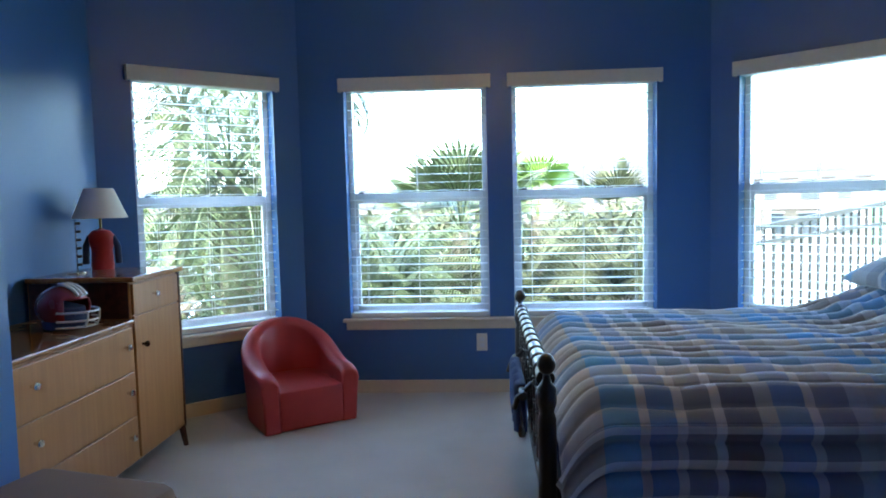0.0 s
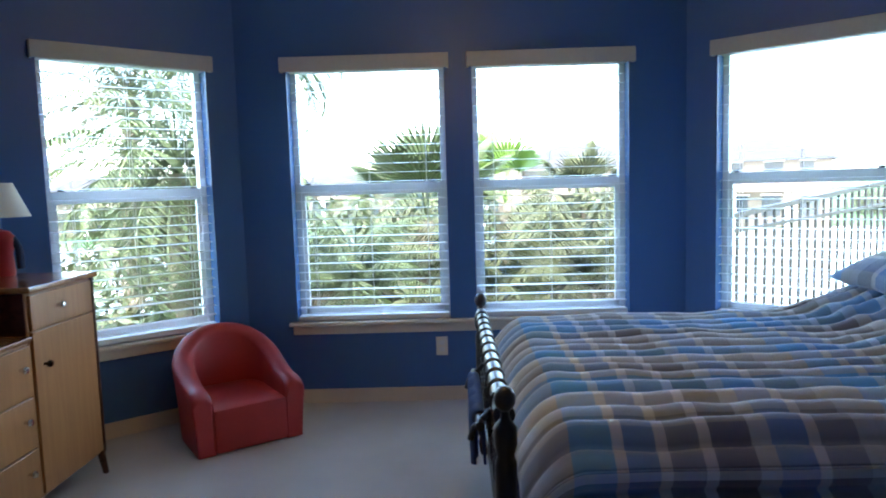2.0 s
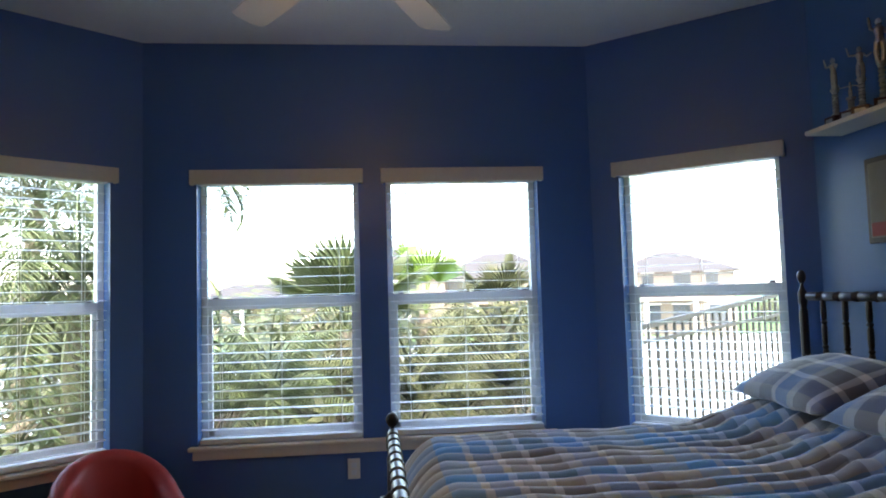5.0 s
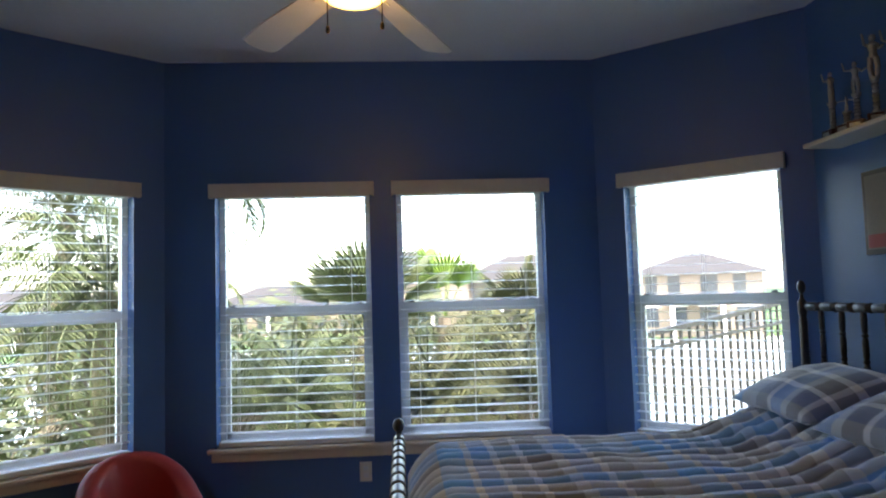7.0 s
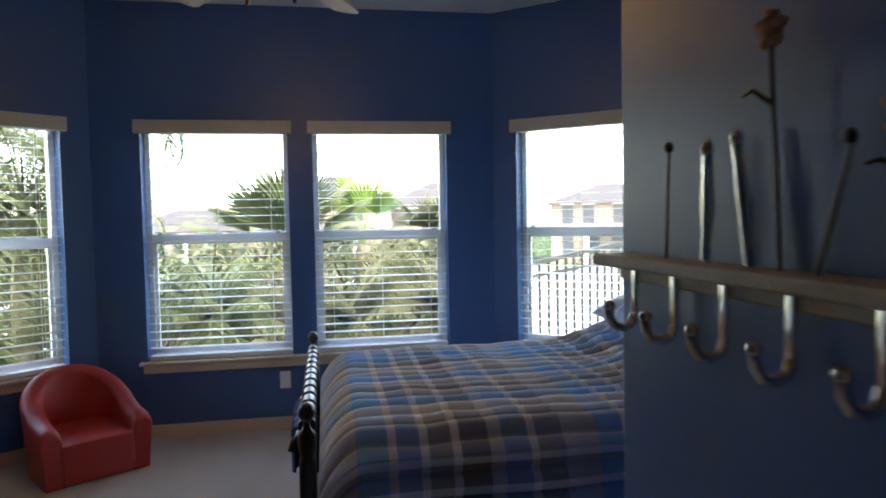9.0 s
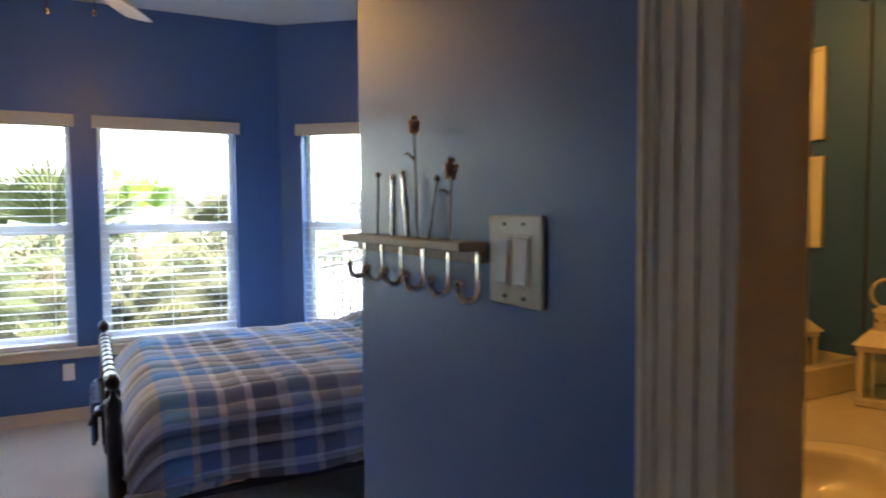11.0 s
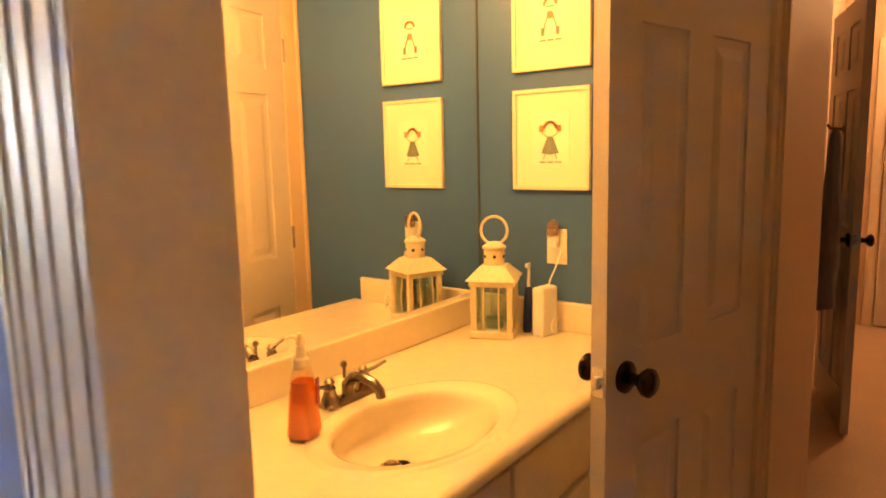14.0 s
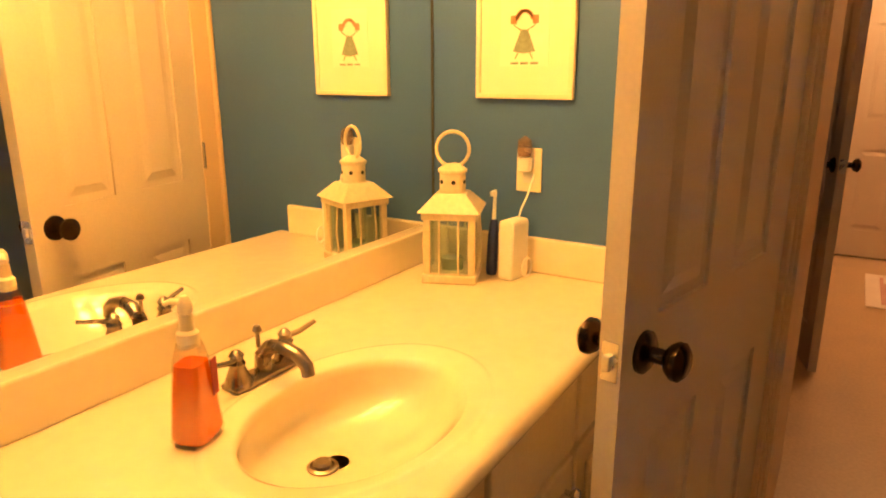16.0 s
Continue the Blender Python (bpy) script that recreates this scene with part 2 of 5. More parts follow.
def bay_walls(name, p0, p1, holes, label):
    """A wall from p0 to p1 (its face towards the room), 0.16 thick, with window openings (s0, s1, z0, z1)."""
    p0, p1 = Vector((*p0, 0)), Vector((*p1, 0))
    L = (p1 - p0).length
    a = math.degrees(math.atan2(p1.y - p0.y, p1.x - p0.x))
    m = pose(p0.x, p0.y, 0, 0, 0, a)
    bm = B()
    s = -0.0
    for s0, s1, z0, z1 in holes:
        box(bm, s, 0, 0, s0, 0.16, ZC)
        box(bm, s0, 0, 0, s1, 0.16, z0)
        box(bm, s0, 0, z1, s1, 0.16, ZC)
        s = s1
    box(bm, s, 0, 0, L, 0.16, ZC)
    bmesh.ops.remove_doubles(bm, verts=bm.verts, dist=1e-5)
    ob = part(name, bm, BLUE, at=m)
    tagged(ob, label, "wall", kind="structure")
    # skirting
    bb = part("baseboard", box(B(), 0, -0.014, 0, L, -0.001, 0.085, 0.003), TRIM, at=m)
    tagged(bb, "cream painted baseboard along the carpet", "baseboard", kind="structure")
    return m


WZ0, WZ1 = 0.5, 2.02
M_FRONT = bay_walls("wall_front", (-1.275, 0.05), (1.342, 0.05), ((0.295, 1.215, WZ0, WZ1), (1.375, 2.285, WZ0, WZ1)), "blue painted wall with two tall windows")
M_RIGHT = bay_walls("wall_bay_right", (1.342, 0.05), (2.26, -0.72), ((0.175, 1.035, WZ0, WZ1),), "blue painted slanted bay wall with a window")
M_LEFT = bay_walls("wall_bay_left", (-2.2, -0.726), (-1.275, 0.05), ((0.197, 1.032, WZ0, WZ1),), "blue painted slanted bay wall with a window")
slab("wall_headboard", 2.26, -3.705, 0, 2.42, -0.72, ZC, BLUE, "blue painted wall behind the bed")
slab("wall_dresser", -2.36, -2.36, 0, -2.2, -0.726, ZC, BLUE, "blue painted wall behind the dresser")
slab("wall_jog", -2.36, -2.5, 0, -1.535, -2.36, ZC, BLUE, "blue painted wall end beside the dresser")
slab("wall_entry", -1.68, -6.86, 0, -1.535, -2.5, ZC, BLUE, "blue painted wall of the entry passage")
# out of view; tan instead of blue so it bounces warmer light
slab("wall_back", -1.535, -6.86, 0, 0.543, -6.7, ZC, HALLP, "unseen wall closing the entry passage, tan to bounce warm light")
slab("wall_between", 0.622, -3.776, 0, 2.26, -3.705, ZC, BLUE, "blue painted wall between bedroom and bathroom")
bm = B()
box(bm, 0.543, -4.652, 0, 0.622, -3.705, ZC, 0.012)
box(bm, 0.543, -5.47, 2.07, 0.622, -4.652, ZC)
box(bm, 0.543, -6.86, 0, 0.622, -5.47, ZC)
tagged(part("wall_switch", bm, BLUE), "blue painted wall with the bathroom doorway", "wall", kind="structure")
slab("ceiling", -2.5, -7.0, ZC, 2.5, 0.4, ZC + 0.12, CEIL, "white textured bedroom ceiling", "ceiling")
slab("baseboard", 2.246, -3.7, 0, 2.259, -0.73, 0.085, TRIM, "cream painted baseboard along the carpet", "baseboard", 0.003)
slab("baseboard", -2.199, -2.35, 0, -2.186, -0.74, 0.085, TRIM, "cream painted baseboard along the carpet", "baseboard", 0.003)
slab("baseboard", 0.529, -4.55, 0, 0.542, -3.71, 0.085, TRIM, "cream painted baseboard along the carpet", "baseboard", 0.003)


def window_unit(m, s0, s1, number, z0=WZ0, z1=WZ1):
    """A single-hung vinyl window set deep in its opening, in a wall's own frame."""
    w = thing("window_%d" % number, m, "white vinyl single-hung window, closed", "window", kind="structure")
    y0, y1 = 0.095, 0.15
    f = 0.035
    zm = z0 + 0.52 * (z1 - z0)
    bm = B()
    box(bm, s0, y0, z0, s0 + f, y1, z1, 0.003)
    box(bm, s1 - f, y0, z0, s1, y1, z1, 0.003)
    box(bm, s0 + f, y0, z1 - f, s1 - f, y1, z1, 0.003)
    box(bm, s0 + f, y0, z0, s1 - f, y1, z0 + f, 0.003)
    part("window_frame", bm, VINYL, w)
    bm = B()
    box(bm, s0 + f, y0 + 0.005, zm - 0.035, s1 - f, y1 - 0.012, zm + 0.03, 0.004)
    box(bm, s0 + f, y0 + 0.012, z0 + f, s0 + f + 0.022, y1 - 0.018, zm - 0.035, 0.002)
    box(bm, s1 - f - 0.022, y0 + 0.012, z0 + f, s1 - f, y1 - 0.018, zm - 0.035, 0.002)
    box(bm, s0 + f, y0 + 0.012, z0 + f, s1 - f, y1 - 0.018, z0 + f + 0.03, 0.002)
    sash = part("sash", bm, VINYL, w)
    for s in (s0 + f + 0.03, s1 - f - 0.06):
        bm = B()
        box(bm, s, y0 - 0.006, zm + 0.03, s + 0.03, y0 + 0.012, zm + 0.045, 0.003)
        part("sash_lock", bm, IRON, sash, "small dark sash lock")
    for a, b in ((z0 + f + 0.03, zm - 0.035), (zm + 0.03, z1 - f)):
        p = part("pane", box(B(), s0 + f, 0.118, a, s1 - f, 0.122, b), PANE, w)
        p.visible_shadow = False
    return w


def blind(m, s0, s1, z0=WZ0, z1=WZ1):
    """A wooden slat blind, let down and tilted open, with its valance, cords and bottom rail."""
    bl = thing("window_blind", m, "white wooden slat blind, lowered with its slats open", "blind", "window blinds")
    bm = B()
    box(bm, s0 - 0.028, -0.05, z1 - 0.05, s1 + 0.028, -0.032, z1 + 0.034, 0.004)
    box(bm, s0 - 0.028, -0.032, z1 - 0.05, s0 - 0.012, -0.002, z1 + 0.034, 0.003)
    box(bm, s1 + 0.012, -0.032, z1 - 0.05, s1 + 0.028, -0.002, z1 + 0.034, 0.003)
    part("valance", bm, VAL, bl, "cream wooden valance")
    part("head_rail", box(B(), s0 + 0.005, 0.02, z1 - 0.045, s1 - 0.005, 0.07, z1 - 0.002, 0.003), SLAT, bl)
    part("bottom_rail", box(B(), s0 + 0.008, 0.014, z0 + 0.001, s1 - 0.008, 0.08, z0 + 0.032, 0.004), SLAT, bl)
    bm = B()
    n = 7
    hw = 0.025
    for k in range(n + 1):
        y = 0.047 + hw * (2 * k / n - 1)
        bow = 0.003 * (1 - (2 * k / n - 1) ** 2)
        bm.verts.new((s0 + 0.008, y, bow))
        bm.verts.new((s1 - 0.008, y, bow))
    bm.verts.ensure_lookup_table()
    for k in range(n):
        bm.faces.new([bm.verts[i] for i in (2 * k, 2 * k + 1, 2 * k + 3, 2 * k + 2)])
    bmesh.ops.solidify(bm, geom=bm.faces[:], thickness=0.004)
    first = None
    z = z0 + 0.078
    while z < z1 - 0.06:
        tilt = pose(0, 0, z, 2.0)
        if first is None:
            first = part("slat", bm, SLAT, bl, at=tilt)
        else:
            o = new("slat", first.data)
            o.parent = bl
            o.matrix_basis = tilt
        z += 0.0535
    for s in (s0 + 0.12, (s0 + s1) / 2, s1 - 0.12):
        for y in (0.021, 0.073):
            part("ladder_cord", tube(B(), ((s, y, z0 + 0.03), (s, y, z1 - 0.04)), 0.0012, 5), SLAT, bl)
    return bl


def sill(m, s0, s1, label="cream painted wooden window sill"):
    w = thing("window_sill", m, label, "window sill", kind="structure")
    part("sill_board", box(B(), s0, -0.045, WZ0 - 0.022, s1, 0.094, WZ0, 0.006), TRIM, w)
    part("apron", box(B(), s0 + 0.02, -0.02, WZ0 - 0.075, s1 - 0.02, -0.001, WZ0 - 0.023, 0.004), TRIM, w)


for i, (m, s0, s1) in enumerate(((M_LEFT, 0.197, 1.032), (M_FRONT, 0.295, 1.215), (M_FRONT, 1.375, 2.285), (M_RIGHT, 0.175, 1.035))):
    window_unit(m, s0, s1, i + 1)
    blind(m, s0, s1)
sill(M_LEFT, 0.12, 1.1)
sill(M_FRONT, 0.25, 2.35)
sill(M_RIGHT, 0.1, 1.1)


# ---- setting: bathroom and hall ----
slab("floor_bath", 0.6, -6.86, -0.14, 2.28, -3.78, 0.004, TILE, "tan tiled bathroom floor", "floor")
slab("wall_picture", 2.278, -4.715, 0, 2.39, -3.72, 2.6, BLUE, "blue painted bathroom wall with framed pictures")
bm = B()
box(bm, 2.278, -6.86, 0, 2.39, -5.44, 2.6)
box(bm, 2.278, -5.44, 2.07, 2.39, -4.715, 2.6)
tagged(part("wall_picture_far", bm, BLUE), "blue painted bathroom wall round the inner doorway", "wall", kind="structure")
# unseen wall, given tan paint as a warm reflector for the doorway jamb
slab("wall_bath_back", 0.622, -6.86, 0, 2.278, -6.7, 2.6, HALLP, "unseen bathroom back wall, tan to bounce warm light on the jamb")
slab("ceiling_bath", 0.6, -7.0, 2.6, 2.32, -3.76, 2.7, CEIL, "white bathroom ceiling", "ceiling")
slab("floor_hall", 2.28, -6.3, -0.14, 6.5, -4.3, 0.0, TILE, "tan tiled hall floor", "floor")
slab("wall_hall_left", 2.39, -4.728, 0, 3.05, -4.6, 2.6, HALLP, "tan painted hall wall")
slab("wall_hall_nook", 2.39, -4.42, 0, 6.5, -4.3, 2.6, HALLP, "tan painted hall wall behind the open door")
slab("wall_hall_right", 2.39, -6.42, 0, 6.5, -6.3, 2.6, HALLP, "tan painted hall wall")
slab("wall_hall_end", 6.28, -6.3, 0, 6.4, -4.42, 2.6, HALLP, "tan painted hall end wall")
slab("ceiling_hall", 2.3, -6.5, 2.6, 6.5, -4.2, 2.7, CEIL, "white hall ceiling", "ceiling")


# casing round the bathroom doorway, with its fluted face
cas = thing("door_casing", None, "fluted cream door casing round the bathroom doorway", "door casing", kind="structure")
for name, y0, y1 in (("side_casing", -4.658, -4.553), ("side_casing", -5.575, -5.47)):
    bm = B()
    k = 0
    y = y0
    for dy, dx in ((0.012, 0.016), (0.018, 0.0138), (0.008, 0.0158), (0.018, 0.0138), (0.008, 0.0158), (0.018, 0.0138), (0.012, 0.0162), (0.011, 0.0178)):
        box(bm, 0.543 - dx, y, 0, 0.5429, y + dy, 2.07, 0.002)
        y += dy
    part(name, bm, TRIM, cas)
part("head_casing", box(B(), 0.525, -5.575, 2.072, 0.5428, -4.553, 2.175, 0.005), TRIM, cas)
part("jamb", box(B(), 0.529, -4.672, 0, 0.63, -4.653, 2.07, 0.002), TRIM, cas)
part("jamb", box(B(), 0.53, -5.469, 0, 0.63, -5.45, 2.07, 0.002), TRIM, cas)


def panel_door(name, width, m, label, thick=0.035, height=2.03, knob_z=0.93, knob_mat=BRONZE, latch=True, number=1):
    """A six-panel door, hinge edge at x = 0, latch edge at x = width, thickness along y."""
    d = thing(name, m, label, "door", kind="structure")
    bm = B()
    st = 0.105
    cw = (width - 3 * st) / 2
    rails = ((0.0, 0.2), (0.78, 0.98), (1.62, 1.72), (height - 0.11, height))
    for x0, x1 in ((0, st), (st + cw, 2 * st + cw), (width - st, width)):
        box(bm, x0, 0, 0.01, x1, thick, height)
    for z0, z1 in rails:
        for x0 in (st, 2 * st + cw):
            box(bm, x0, 0, max(z0, 0.01), x0 + cw, thick, z1)
    part("door_frame", bm, DOORP, d)
    for (a0, a1), (b0, b1) in zip(rails, rails[1:]):
        for x0 in (st, 2 * st + cw):
            bm = B()
            z0, z1 = a1, b0
            box(bm, x0, 0.007, z0, x0 + cw, thick - 0.007, z1)
            for yy, s in ((0.007, -1), (thick - 0.007, 1)):
                o, i, dep = 0.02, 0.045, 0.006
                q = []
                for e, yd in ((o, 0), (i, dep)):
                    q.append([bm.verts.new(p) for p in ((x0 + e, yy + s * yd, z0 + e), (x0 + cw - e, yy + s * yd, z0 + e), (x0 + cw - e, yy + s * yd, z1 - e), (x0 + e, yy + s * yd, z1 - e))])
                for k in range(4):
                    bm.faces.new((q[0][k], q[0][(k + 1) % 4], q[1][(k + 1) % 4], q[1][k]))
                bm.faces.new(q[1])
            part("panel", bm, DOORP, d)
    kx = width - 0.065
    for s, y in ((-1, 0), (1, thick)):
        kb = B()
        lathe(kb, ((0.033, 0), (0.033, 0.006), (0.026, 0.011), (0.012, 0.014), (0.012, 0.034), (0.022, 0.04), (0.029, 0.05), (0.029, 0.058), (0.02, 0.066), (0, 0.068)), 24,
              Matrix.Translation((kx, y, knob_z)) @ pose(0, 0, 0, 90 if s < 0 else -90))
        part("door_knob", kb, knob_mat, d, "dark bronze round door knob", True)
    if latch:
        bm = box(B(), width - 0.0005, thick / 2 - 0.013, knob_z - 0.03, width + 0.0015, thick / 2 + 0.013, knob_z + 0.03, 0.0005)
        lp = part("latch_plate", bm, CHROME, d, "satin nickel latch plate")
        part("latch_bolt", box(B(), width + 0.001, thick / 2 - 0.006, knob_z - 0.012, width + 0.011, thick / 2 + 0.007, knob_z + 0.012, 0.003), CHROME, lp)
    for z in (0.25, 1.05, 1.8):
        part("hinge", lathe(B(), ((0.006, z - 0.045), (0.006, z + 0.045)), 10, Matrix.Translation((-0.004, thick + 0.004, 0))), CHROME, d, "satin nickel hinge")
    return d


ang = math.degrees(math.atan2(0.14, -0.66))
door_in = panel_door("door_1", 0.672, pose(2.19, -4.7, 0, 0, 0, ang) @ Matrix.Diagonal((1, -1, 1, 1)), "cream six-panel inner door standing half open")
# casing of the inner doorway
cas2 = thing("door_casing", None, "plain casing of the inner doorway, tan on the hinge side, else cream", "door casing", kind="structure")
# hinge-side pieces take the tan hall paint, the others the cream trim
part("side_casing", box(B(), 2.262, -4.72, 0, 2.2775, -4.65, 2.09, 0.004), HALLP, cas2)
# filler added in the hinge gap to keep bathroom light off the casing
part("gap_filler", box(B(), 2.196, -4.712, 0, 2.2615, -4.66, 2.09, 0.003), HALLP, cas2)
part("side_casing", box(B(), 2.262, -5.49, 0, 2.2775, -5.42, 2.09, 0.004), TRIM, cas2)
part("head_casing", box(B(), 2.262, -5.49, 2.091, 2.2775, -4.65, 2.16, 0.004), TRIM, cas2)
part("jamb", box(B(), 2.278, -4.728, 0, 2.395, -4.7155, 2.07, 0.002), HALLP, cas2)
# closed door in the hall's end, and a door standing open from the hall's side
panel_door("door_2", 0.76, pose(6.24, -4.73, 0.005, 0, 0, -90), "cream six-panel door, closed, at the hall's end", latch=False)
cas3 = thing("door_casing", None, "cream casing round the door at the hall's end", "door casing", kind="structure")
part("side_casing", box(B(), 6.262, -4.725, 0, 6.2795, -4.65, 2.06, 0.004), TRIM, cas3)
part("head_casing", box(B(), 6.262, -5.57, 2.061, 6.2795, -4.65, 2.13, 0.004), TRIM, cas3)
panel_door("door_3", 0.71, pose(4.56, -4.555, 0.008, 0, 0, math.degrees(math.atan2(-4.755 + 4.555, 3.88 - 4.56))), "cream six-panel door standing open beside the hall wall")


# ---- things: bedroom ----
def turned(bm, p0, p1, step, r0, r1):
    """A spool-turned rod from p0 to p1: beads of length step between narrow rings."""
    p0, p1 = Vector(p0), Vector(p1)
    L = (p1 - p0).length
    n = max(1, round(L / step))
    st = L / n
    prof = [(r0 * 0.6, 0)]
    for k in range(n):
        a = k * st
        prof += [(r1 * 1.12, a + 0.02 * st), (r1 * 1.18, a + 0.06 * st), (r0, a + 0.11 * st), (r0, a + 0.13 * st), (r1, a + 0.2 * st), (r1 * 1.04, a + 0.5 * st), (r1, a + 0.86 * st), (r0, a + 0.94 * st)]
    prof.append((r0 * 0.6, L))
    q = (p1 - p0).to_track_quat("Z", "Y").to_matrix().to_4x4()
    lathe(bm, prof, 16, Matrix.Translation(p0) @ q)
    return bm


def post(x, y, z_ball, name, parent, slim=1.0):
    bm = B()
    prof = [(0.018, 0), (0.026, 0.02), (0.03, 0.06), (0.022, 0.09), (0.034, 0.1), (0.034, z_ball - 0.17), (0.026, z_ball - 0.15), (0.036, z_ball - 0.12), (0.036, z_ball - 0.075), (0.018, z_ball - 0.055), (0.015, z_ball - 0.045)]
    for k in range(0, 9):
        a = -1.2 + k * (1.2 + math.pi / 2) / 8
        prof.append((0.034 * max(0.0, math.cos(a)) if k < 8 else 0, z_ball + 0.034 * math.sin(a)))
    lathe(bm, prof, 20, Matrix.Translation((x, y, 0)), slim, slim)
    return part(name, bm, IRON, parent, "", True)


BY0, BY1, BX0, BX1 = -2.25, -0.79, 0.09, 2.1
bed = thing("bed", None, "black spool-turned bed frame with low footboard, tall headboard", "bed")
post(BX0, BY0, 0.752, "post", bed, 0.85)
post(BX0, BY1, 0.752, "post", bed, 0.85)
post(BX1, BY0, 1.345, "post", bed, 0.6)
post(BX1, BY1, 1.345, "post", bed, 0.6)
part("foot_rail", turned(B(), (BX0, BY0 + 0.03, 0.697), (BX0, BY1 - 0.03, 0.697), 0.115, 0.016, 0.026), IRON, bed, "", True)
part("head_rail", turned(B(), (BX1, BY0 + 0.03, 1.25), (BX1, BY1 - 0.03, 1.25), 0.115, 0.012, 0.02), IRON, bed, "", True)
for k in range(9):
    y = BY0 + (BY1 - BY0) * (k + 1) / 10
    part("spindle", turned(B(), (BX0, y, 0.33), (BX0, y, 0.68), 0.08, 0.009, 0.013), IRON, bed, "", True)
    part("head_spindle", turned(B(), (BX1, y, 0.45), (BX1, y, 1.24), 0.12, 0.009, 0.013), IRON, bed, "", True)
part("low_rail", tube(B(), ((BX0, BY0, 0.32), (BX0, BY1, 0.32)), 0.018, 12), IRON, bed)
part("low_rail", tube(B(), ((BX1, BY0, 0.44), (BX1, BY1, 0.44)), 0.018, 12), IRON, bed)
for y in (BY0 + 0.02, BY1 - 0.02):
    part("side_rail", box(B(), BX0, y - 0.012, 0.26, BX1, y + 0.012, 0.38, 0.004), IRON, bed)
mt = tagged(part("mattress", box(B(), 0.15, BY0 + 0.05, 0.36, 2.05, BY1 - 0.05, 0.565, 0.05), mat("mattress_ticking", (0.6, 0.6, 0.62), 0.9, fine=200)), "white mattress under the plaid comforter", "mattress")
tagged(part("box_spring", box(B(), 0.15, BY0 + 0.06, 0.2, 2.05, BY1 - 0.06, 0.358, 0.03), NAVY), "dark cloth box spring in the bed frame", "box spring")


def comforter():
    """A channel-quilted comforter over the mattress, hanging down both sides, gathered towards the pillows."""
    nu, nv = 150, 290
    drop, top, rad = 0.38, 0.65, 0.12
    W = BY1 - BY0 + 0.04
    total = 2 * drop + W
    grid = []
    for i in range(nu + 1):
        u = i / nu * 1.93
        row = []
        for j in range(nv + 1):
            v = j / nv * total
            # across the bed: near drop, top, far drop, with rounded shoulders
            s = v - drop
            if s < 0:
                y, dz = BY0 - 0.025 - 0.02 * math.sin(u * 9 + 1) * (-s / drop) - 0.05 * (-s / drop), -s
            elif s > W:
                y, dz = BY1 + 0.02 + 0.03 * (s - W), s - W
            else:
                y, dz = BY0 - 0.025 + s * (W + 0.005) / W, 0.0
            e = min(s, W - s)
            if e < rad:
                if e > 0:
                    dz = 0.4 * (rad - e) ** 2 / rad
                else:
                    dz += 0.4 * rad * max(0.0, 1 + e / 0.3) + 0.1 * rad
                    dz = min(dz, drop)
            # foot: tucked down behind the footboard
            x = 0.125 + u
            if u < 0.16:
                k = 1 - u / 0.16
                x = 0.125 + u * (1 - 0.15 * k)
                dz += 0.13 * k * k + 0.02 * k
            # ridges of the quilting, wrinkles, and the rise at the pillows
            ridge = abs(math.sin(math.pi * (v + 0.002) / 0.098)) ** 0.4
            wr = noise.noise(Vector((x * 2.2, y * 2.5, 1))) * 0.018 + noise.noise(Vector((x * 7, y * 6, 4))) * 0.009
            head = max(0.0, x - 1.35)
            crumple = min(1, head / 0.25)
            wr += crumple * (0.028 * noise.noise(Vector((x * 6, y * 3.4, 7))) + 0.016 * noise.noise(Vector((x * 13 + y * 5, y * 9, 2))))
            lift = 0.12 * min(1, head / 0.45) ** 1.5
            z = top - dz + lift * (1 if 0 <= s <= W else 0.7)
            thick = 0.046 * ridge + wr - 0.008
            if e >= 0:
                z += thick
            else:
                y += -thick if s < 0 else thick
                z += 0.3 * thick
            row.append(((x, y, max(z, 0.315 + 0.01 * math.sin(u * 7))), (u, v)))
        grid.append(row)
    c = thing("comforter", None, "blue grey and black plaid comforter, quilted and rumpled, on the bed", "comforter")
    cut0, cut1 = round(nv * (drop - 0.02) / total), round(nv * (drop + W + 0.02) / total)
    for name, j0, j1 in (("side_drop", 0, cut0), ("top_panel", cut0, cut1), ("side_drop", cut1, nv)):
        bm = B()
        uvl = bm.loops.layers.uv.new("cloth")
        vs = [[bm.verts.new(p[0]) for p in row[j0:j1 + 1]] for row in grid]
        for i in range(nu):
            for j in range(j1 - j0):
                f = bm.faces.new((vs[i][j], vs[i + 1][j], vs[i + 1][j + 1], vs[i][j + 1]))
                f.smooth = True
                for lp, (a, b) in zip(f.loops, ((i, j), (i + 1, j), (i + 1, j + 1), (i, j + 1))):
                    lp[uvl].uv = grid[a][j0 + b][1]
        ob = part(name, bm, PLAID, c)
        sol = ob.modifiers.new("thickness", "SOLIDIFY")
        sol.thickness, sol.offset = 0.02, -1
    for side, j in ((0, 0), (1, nv)):
        part("hem", tube(B(), [Vector(row[j][0]) + Vector((0, 0, -0.004)) for row in grid[::3]], 0.011, 8), PLAIN, c, "dark stitched hem", True)
    return c


comforter()


